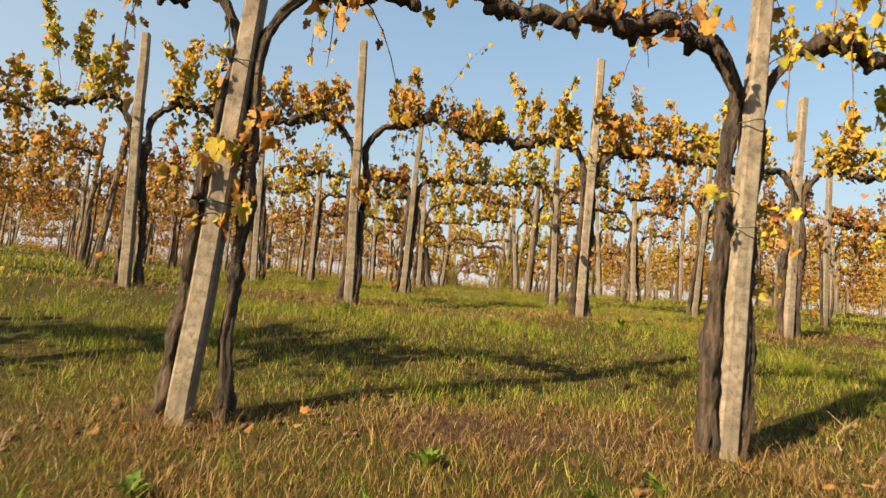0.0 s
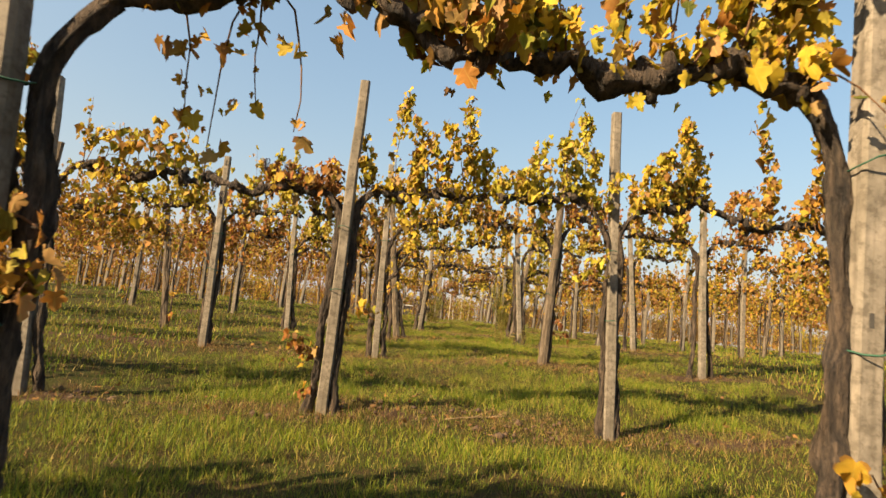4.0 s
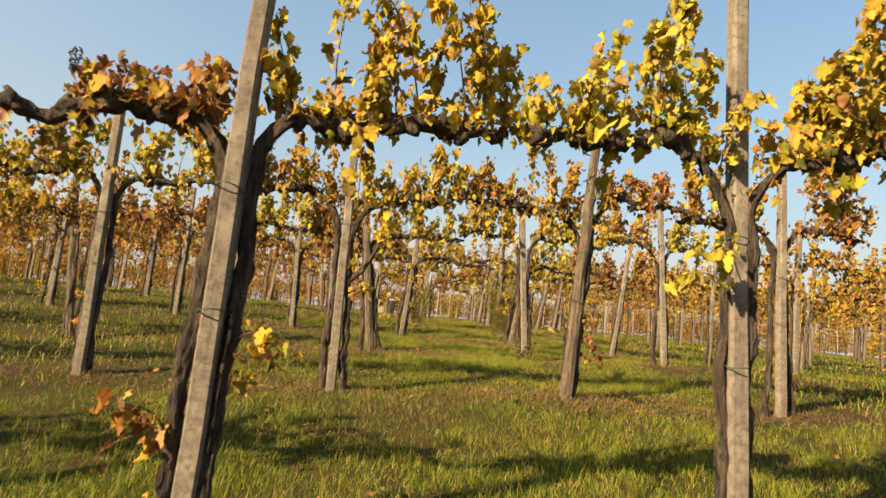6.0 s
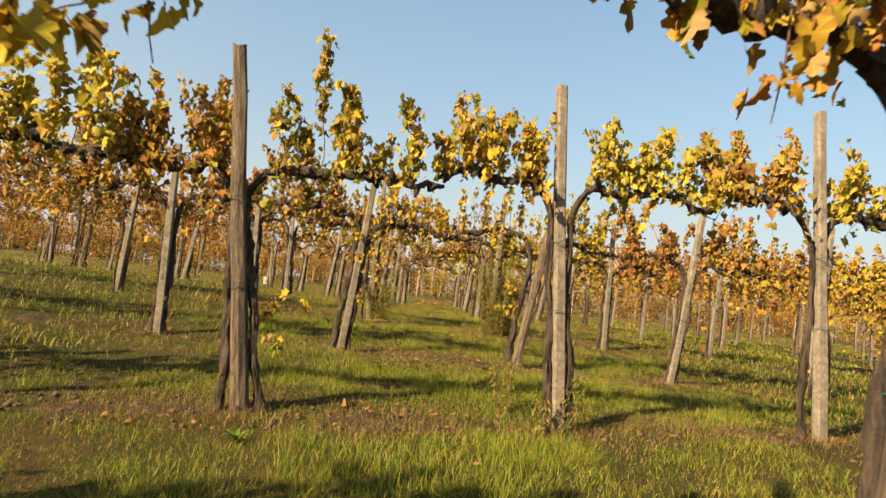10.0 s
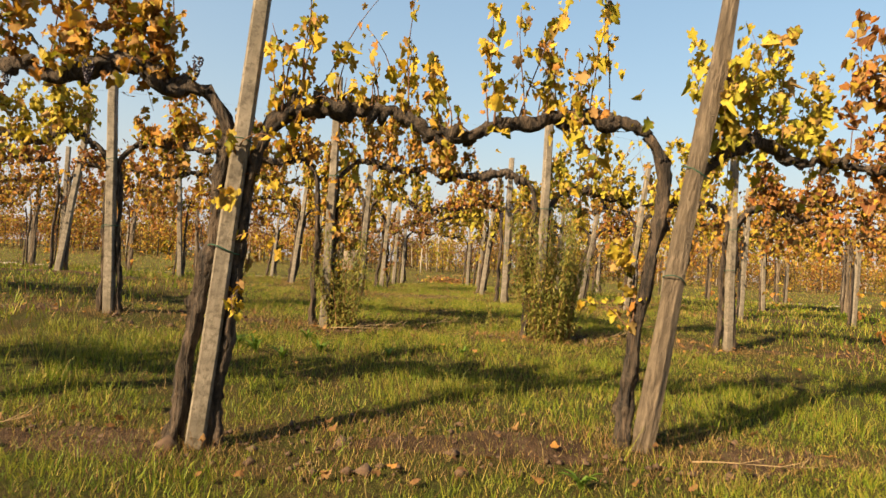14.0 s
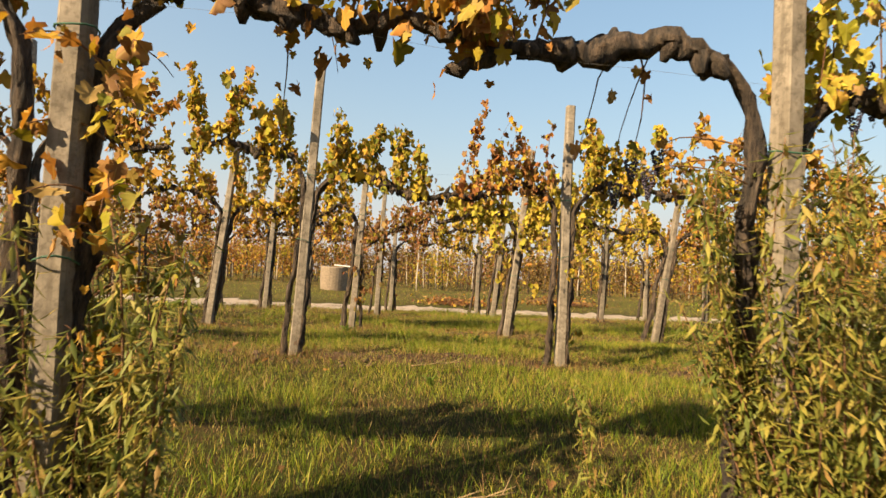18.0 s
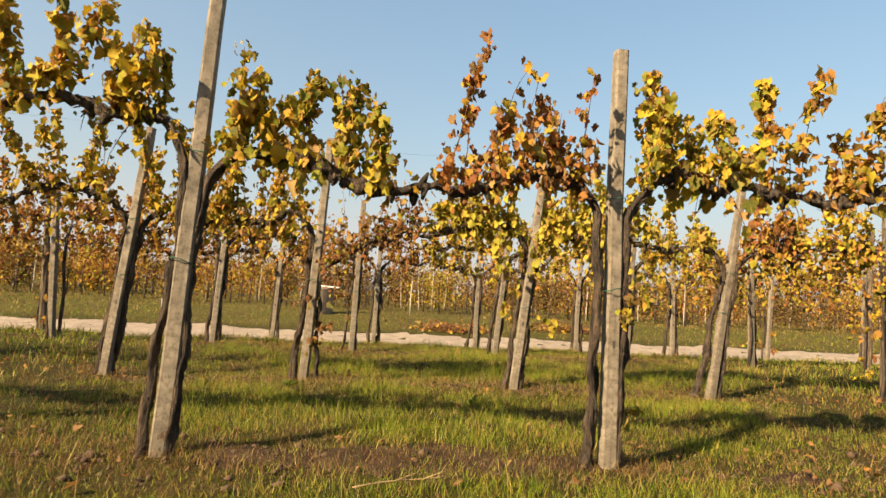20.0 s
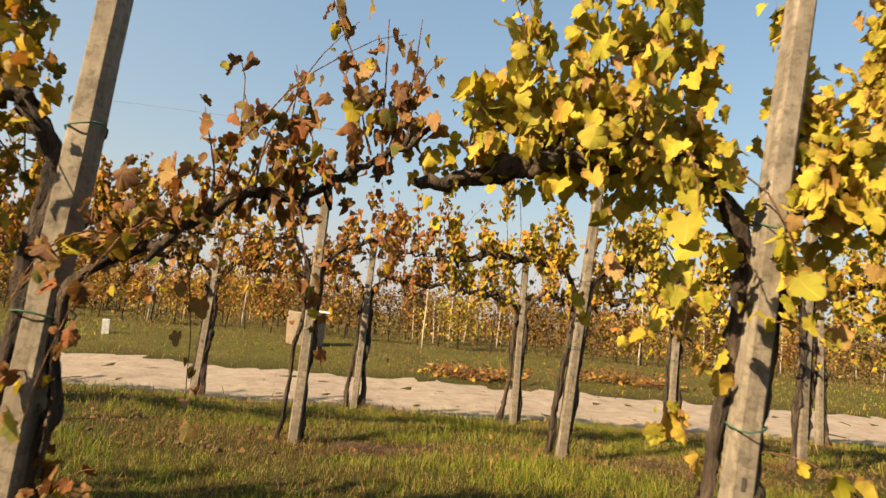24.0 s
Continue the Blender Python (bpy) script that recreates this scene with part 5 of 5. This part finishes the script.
def young_row(y, seed):
    """One distant row: stems and leaf curtains joined, for they cannot be told apart."""
    g = np.random.default_rng(seed)
    verts, tris, idx, base = [], [], [], 0
    x = -0.62 * y - 2 + (y % 1.7)
    stems = []
    while x < 0.92 * y:
        tone = int(g.choice((4, 5, 1, 4, 2)) if x < 2 else g.choice((0, 1, 2, 4, 1, 3)))
        n = int(g.choice((380, 650, 900))) + (250 if y > 53 else 0)
        top, low_part = g.uniform(1.15, 1.65), 0.15 if x < 2 else 0.4
        lx = x + g.choice(g.uniform(-1.2, 1.2, 9), n) + g.normal(0, 0.16, n)
        ly = y + g.normal(0, 0.18, n)
        lz = ground_z(lx, ly) + np.where(g.random(n) < low_part, g.uniform(0.25, 1.2, n), np.clip(g.normal(top, 0.34, n), 0.3, 2.3))
        v = np.einsum("nij,kj->nki", rotations(g.uniform(0, 6.28, n), g.normal(-0.3, 0.6, n), g.normal(0, 0.5, n)), LEAFC_V) * g.uniform(0.06, 0.13, n)[:, None, None] + np.stack([lx, ly, lz], -1)[:, None]
        verts.append(v.reshape(-1, 3))
        tris.append((LEAFC_F[None] + (np.arange(n) * len(LEAFC_V))[:, None, None]).reshape(-1, 3) + base)
        base += n * len(LEAFC_V)
        idx.append(np.full(n * len(LEAFC_F), tone))
        for o in (-0.8, 0.0, 0.8):
            sx = x + o + g.normal(0, 0.08)
            z0 = float(ground_z(sx, y))
            stems.append((np.array([(sx, y, z0 - 0.1), (sx + g.normal(0, 0.05), y, z0 + 0.7), (sx + g.normal(0, 0.12), y, z0 + 1.5)]), np.array([0.028, 0.022, 0.015])))
        if g.random() < 0.45:
            st = new("vine_stake", STAKES[int(g.integers(3))])
            st.matrix_world = pose(x, y - 0.08, gz(x, y), g.normal(0, 2), g.normal(0, 3), g.uniform(0, 360))
            tagged(st, "thin pale stake in the young vineyard", "stake", "young vineyard stakes")
        x += g.uniform(2.2, 2.5)
    me = leaf_plane(mesh_np("distant_vine_leaves", np.concatenate(verts), [np.concatenate(tris)], FOREST), LEAFC_V, base // len(LEAFC_V))
    me.polygons.foreach_set("material_index", np.concatenate(idx).astype(np.int32))
    tagged(new("distant_vine_leaves", me), "brown and yellow leaves of the distant vine rows", "vine leaves", kind="stuff")
    tagged(new("distant_vine_stems", tubes_mesh("distant_vine_stems", stems, 4, BARK)), "dark stems of the distant vine rows", "vine stems", kind="stuff")


for x, y in ((5.60, 47.75), (6.64, 49.00)):
    st = new("vine_stake", STAKES[0])
    st.matrix_world = pose(x, y, gz(x, y), 0, 1.5, 40)
    tagged(st, "pale stake standing alone at the vineyard's edge", "stake", "young vineyard stakes")
for k, y in enumerate((48.6, 51.0, 53.4, 56.0, 58.8)):
    young_row(y, 20 + k)


def shrub(seed, h, mat):
    """A low roadside tree: forked stem and a broken crown of small leaves."""
    g = np.random.default_rng(seed)
    root = new("shrub_tree")
    limbs, lp = [], []
    for k in range(7):
        p, d, pts = np.array([0, 0, -0.1]), np.array([g.normal(0, 0.35), g.normal(0, 0.35), 1.0]), []
        for i in range(8):
            pts.append(p)
            d = d / np.linalg.norm(d) + g.normal(0, 0.16, 3)
            p = p + d / np.linalg.norm(d) * h / 8 * g.uniform(0.8, 1.1)
        pts = np.array(pts)
        limbs.append((pts, np.linspace(0.06, 0.012, 8)))
        for i in range(130):
            q = pts[g.integers(2, 8)]
            lp.append(q + g.normal(0, 0.30, 3))
    lp = np.array(lp)
    n = len(lp)
    under(new("stem", tubes_mesh("stem", limbs, 6, BARK)), root)
    me = leaves_mesh("crown", lp, g.uniform(0.08, 0.17, n), rotations(g.uniform(0, 6.28, n), g.normal(-0.3, 0.7, n), g.normal(0, 0.6, n)), mat, LEAFB_V, LEAFB_F, g)
    tagged(under(new("crown", me), root), kind="stuff")
    return tagged(root, "low leafy tree with olive and brown autumn leaves", "tree", "trees beyond the track")


_trees = [shrub(40 + k, 3.0, LEAF[("green", "withered", "green")[k % 3]]) for k in range(4)]
for k in range(44):
    x, y = (-34 + 3.6 * k + rnd.gauss(0, 0.8), rnd.uniform(63, 72)) if k < 26 else (-58 + 2.9 * (k - 26) + rnd.gauss(0, 0.8), rnd.uniform(50, 66))
    t = copy_thing(rnd.choice(_trees), pose(x, y, gz(x, y), 0, 0, rnd.uniform(0, 360)))
    t.scale = (1.2, 1.2, rnd.uniform(0.85, 1.25))
for v in _trees:
    for o in (*v.children_recursive, v):
        bpy.data.objects.remove(o)


def build_bin(x, y):
    """A concrete well ring with a pale board laid over its rim."""
    root = new("concrete_ring")
    root.matrix_world = pose(x, y, gz(x, y) - 0.03, 1.5, -1, 20)
    bm = bmesh.new()
    prof = [(0.53, 0), (0.55, 0.5), (0.55, 0.93), (0.52, 0.97), (0.45, 0.97), (0.44, 0.5), (0.44, 0.05)]
    rings = [[bm.verts.new((r * math.cos(a), r * math.sin(a), z)) for a in [i * math.tau / 28 for i in range(28)]] for r, z in prof]
    for a, b in zip(rings, rings[1:]):
        for i in range(28):
            bm.faces.new((a[i], a[(i + 1) % 28], b[(i + 1) % 28], b[i]))
    bm.faces.new(list(reversed(rings[-1])))
    part("ring", bm, BIN, root, smooth=False)
    tagged(root, "round weathered concrete well ring standing in grass", "well ring")
    bm = bmesh.new()
    bmesh.ops.create_cube(bm, size=1, matrix=Matrix.Diagonal((0.75, 0.30, 0.035, 1)))
    bmesh.ops.bevel(bm, geom=bm.edges, offset=0.006, segments=1)
    board = new("board", bm_mesh("board", bm, WHITE))
    board.matrix_world = pose(x + 0.38, y - 0.28, gz(x, y) + 0.985, 2, 3, -12)
    tagged(board, "pale board lying across the concrete ring's rim", "board")


build_bin(2.0, 45.6)


def build_marker(x, y):
    """A short white marker block with a chamfered top."""
    bm = bmesh.new()
    bmesh.ops.create_cube(bm, size=1, matrix=Matrix.Translation((0, 0, 0.17)) @ Matrix.Diagonal((0.17, 0.12, 0.42, 1)))
    bmesh.ops.bevel(bm, geom=[e for e in bm.edges if max(v.co.z for v in e.verts) > 0.2], offset=0.025, segments=2)
    ob = new("marker_block", bm_mesh("marker_block", bm, WHITE))
    ob.matrix_world = pose(x, y, gz(x, y), 2, -3, 15)
    tagged(ob, "short white marker block standing on the verge", "marker")


build_marker(-2.99, 44.45)


def brush_pile(x, y, w, seed):
    g = np.random.default_rng(seed)
    root = new("brush_pile")
    root.matrix_world = pose(x, y, gz(x, y))
    items = []
    for k in range(90):
        a, l = g.uniform(0, 6.28), g.uniform(0.4, 1.0)
        c = np.array([g.normal(0, w * 0.35), g.normal(0, 0.35), 0])
        c[2] = abs(g.normal(0, 0.16)) * max(0.2, 1 - abs(c[0]) / w)
        d = np.array([math.cos(a), math.sin(a) * 0.7, g.normal(0, 0.25)])
        items.append((np.array([c - d * l / 2, c + (0, 0, g.uniform(0, 0.05)), c + d * l / 2]), np.array([0.010, 0.008, 0.004])))
    tagged(under(new("brushwood", tubes_mesh("brushwood", items, 4, CANE)), root), kind="stuff")
    lp = np.stack([g.normal(0, w * 0.35, 320), g.normal(0, 0.35, 320), np.abs(g.normal(0.05, 0.14, 320)) + 0.03], -1)
    me = leaves_mesh("dead_leaves", lp, g.uniform(0.06, 0.12, 320), rotations(g.uniform(0, 6.28, 320), g.normal(0.8, 0.7, 320), g.normal(0, 0.6, 320)), LEAF["russet"], LEAFB_V, LEAFB_F, g)
    tagged(under(new("dead_leaves", me), root), kind="stuff")
    tagged(root, "pile of dry cut vine prunings on the grass", "brush pile", "piles of prunings")


brush_pile(6.46, 42.65, 2.0, 3)
brush_pile(10.92, 43.60, 2.6, 4)


# ---- tall weeds ----
def tall_weed(x, y, stems, h, spread_r, seed):
    g = np.random.default_rng(seed)
    root = new("tall_weed")
    root.matrix_world = pose(x, y, gz(x, y))
    for k in range(stems):
        a, r = g.uniform(0, 6.28), spread_r * math.sqrt(g.random())
        p, d, pts = np.array([r * math.cos(a) * 0.6, r * math.sin(a) * 0.5, -0.03]), np.array([math.cos(a) * 0.22, math.sin(a) * 0.16, 1.0]), []
        l = h * g.uniform(0.6, 1.05)
        for i in range(9):
            pts.append(p)
            d = d / np.linalg.norm(d) + g.normal(0, 0.06, 3)
            p = p + d / np.linalg.norm(d) * l / 8
        pts = np.array(pts)
        stem = under(new("stem", tubes_mesh("stem", [(pts, np.linspace(0.006, 0.002, 9))], 4, CANE)), root)
        n = int(210 * l)
        f = g.uniform(0.5, 7.99, n)
        i = f.astype(int)
        lp = pts[i] * (1 - f % 1)[:, None] + pts[i + 1] * (f % 1)[:, None] + g.normal(0, 0.022, (n, 3))
        tv = np.array([(0, 0, 0), (0.105, 0, -0.4), (0, -0.10, -1.0), (-0.105, 0, -0.4)])
        me = leaves_mesh("weed_leaves", lp, g.uniform(0.035, 0.085, n), rotations(g.uniform(0, 6.28, n), g.normal(-0.9, 0.6, n), g.normal(0, 0.4, n)), WEED, tv, np.array([(0, 1, 2), (0, 2, 3)]))
        tagged(under(new("weed_leaves", me), stem), kind="stuff")
    tagged(root, "tall half-dry leafy weeds round a post", "weed", "tall weeds")


LZ = ROWS_Y["L"]
tall_weed(4.44, LZ - 0.12, 44, 1.6, 0.36, 1)
tall_weed(2.06, LZ - 0.10, 18, 1.30, 0.20, 2)
tall_weed(3.13, ROWS_Y["H"] - 0.05, 6, 0.55, 0.25, 3)
tall_weed(2.9, ROWS_Y["H"] + 0.6, 5, 0.6, 0.15, 5)
tall_weed(3.95, 23.95, 2, 0.70, 0.06, 6)


def dry_stalk(x, y, a, l, seed):
    g = np.random.default_rng(seed)
    s = np.linspace(0, 1, 8)
    px, py = x + math.cos(a) * l * s, y + math.sin(a) * l * s + 0.03 * np.sin(5 * s)
    pts = np.stack([px, py, ground_z(px, py) + 0.06 + 0.10 * s * g.random()], -1)
    items = [(pts, np.linspace(0.0045, 0.0018, 8))]
    for k in (3, 5, 6):
        d = np.array([math.cos(a + 0.7 * (-1) ** k), math.sin(a + 0.7 * (-1) ** k), 0.5]) * 0.12
        items.append((np.array([pts[k], pts[k] + d * 0.6, pts[k] + d]), np.array([0.0025, 0.002, 0.001])))
    tagged(new("dry_stalk", tubes_mesh("dry_stalk", items, 5, STRAW)), "dry fallen weed stalk lying in the grass", "stalk", "dry stalks")


STRAW = plain("straw_stalk", (0.24, 0.165, 0.085), 0.9)
for k, (x, y, a, l) in enumerate([(1.95, 22.9, -0.5, 0.7), (3.0, 23.6, 0.25, 0.5), (2.2, 23.0, 0.1, 0.6), (1.9, 2.6, 0.9, 0.4), (0.2, 19.6, 0.4, 0.5), (4.0, 19.5, -0.3, 0.6), (0.9, 9.3, 0.2, 0.6), (4.9, 22.8, 0.5, 0.5), (3.3, 26.4, 0.2, 0.5)]):
    dry_stalk(x, y, a, l, k)
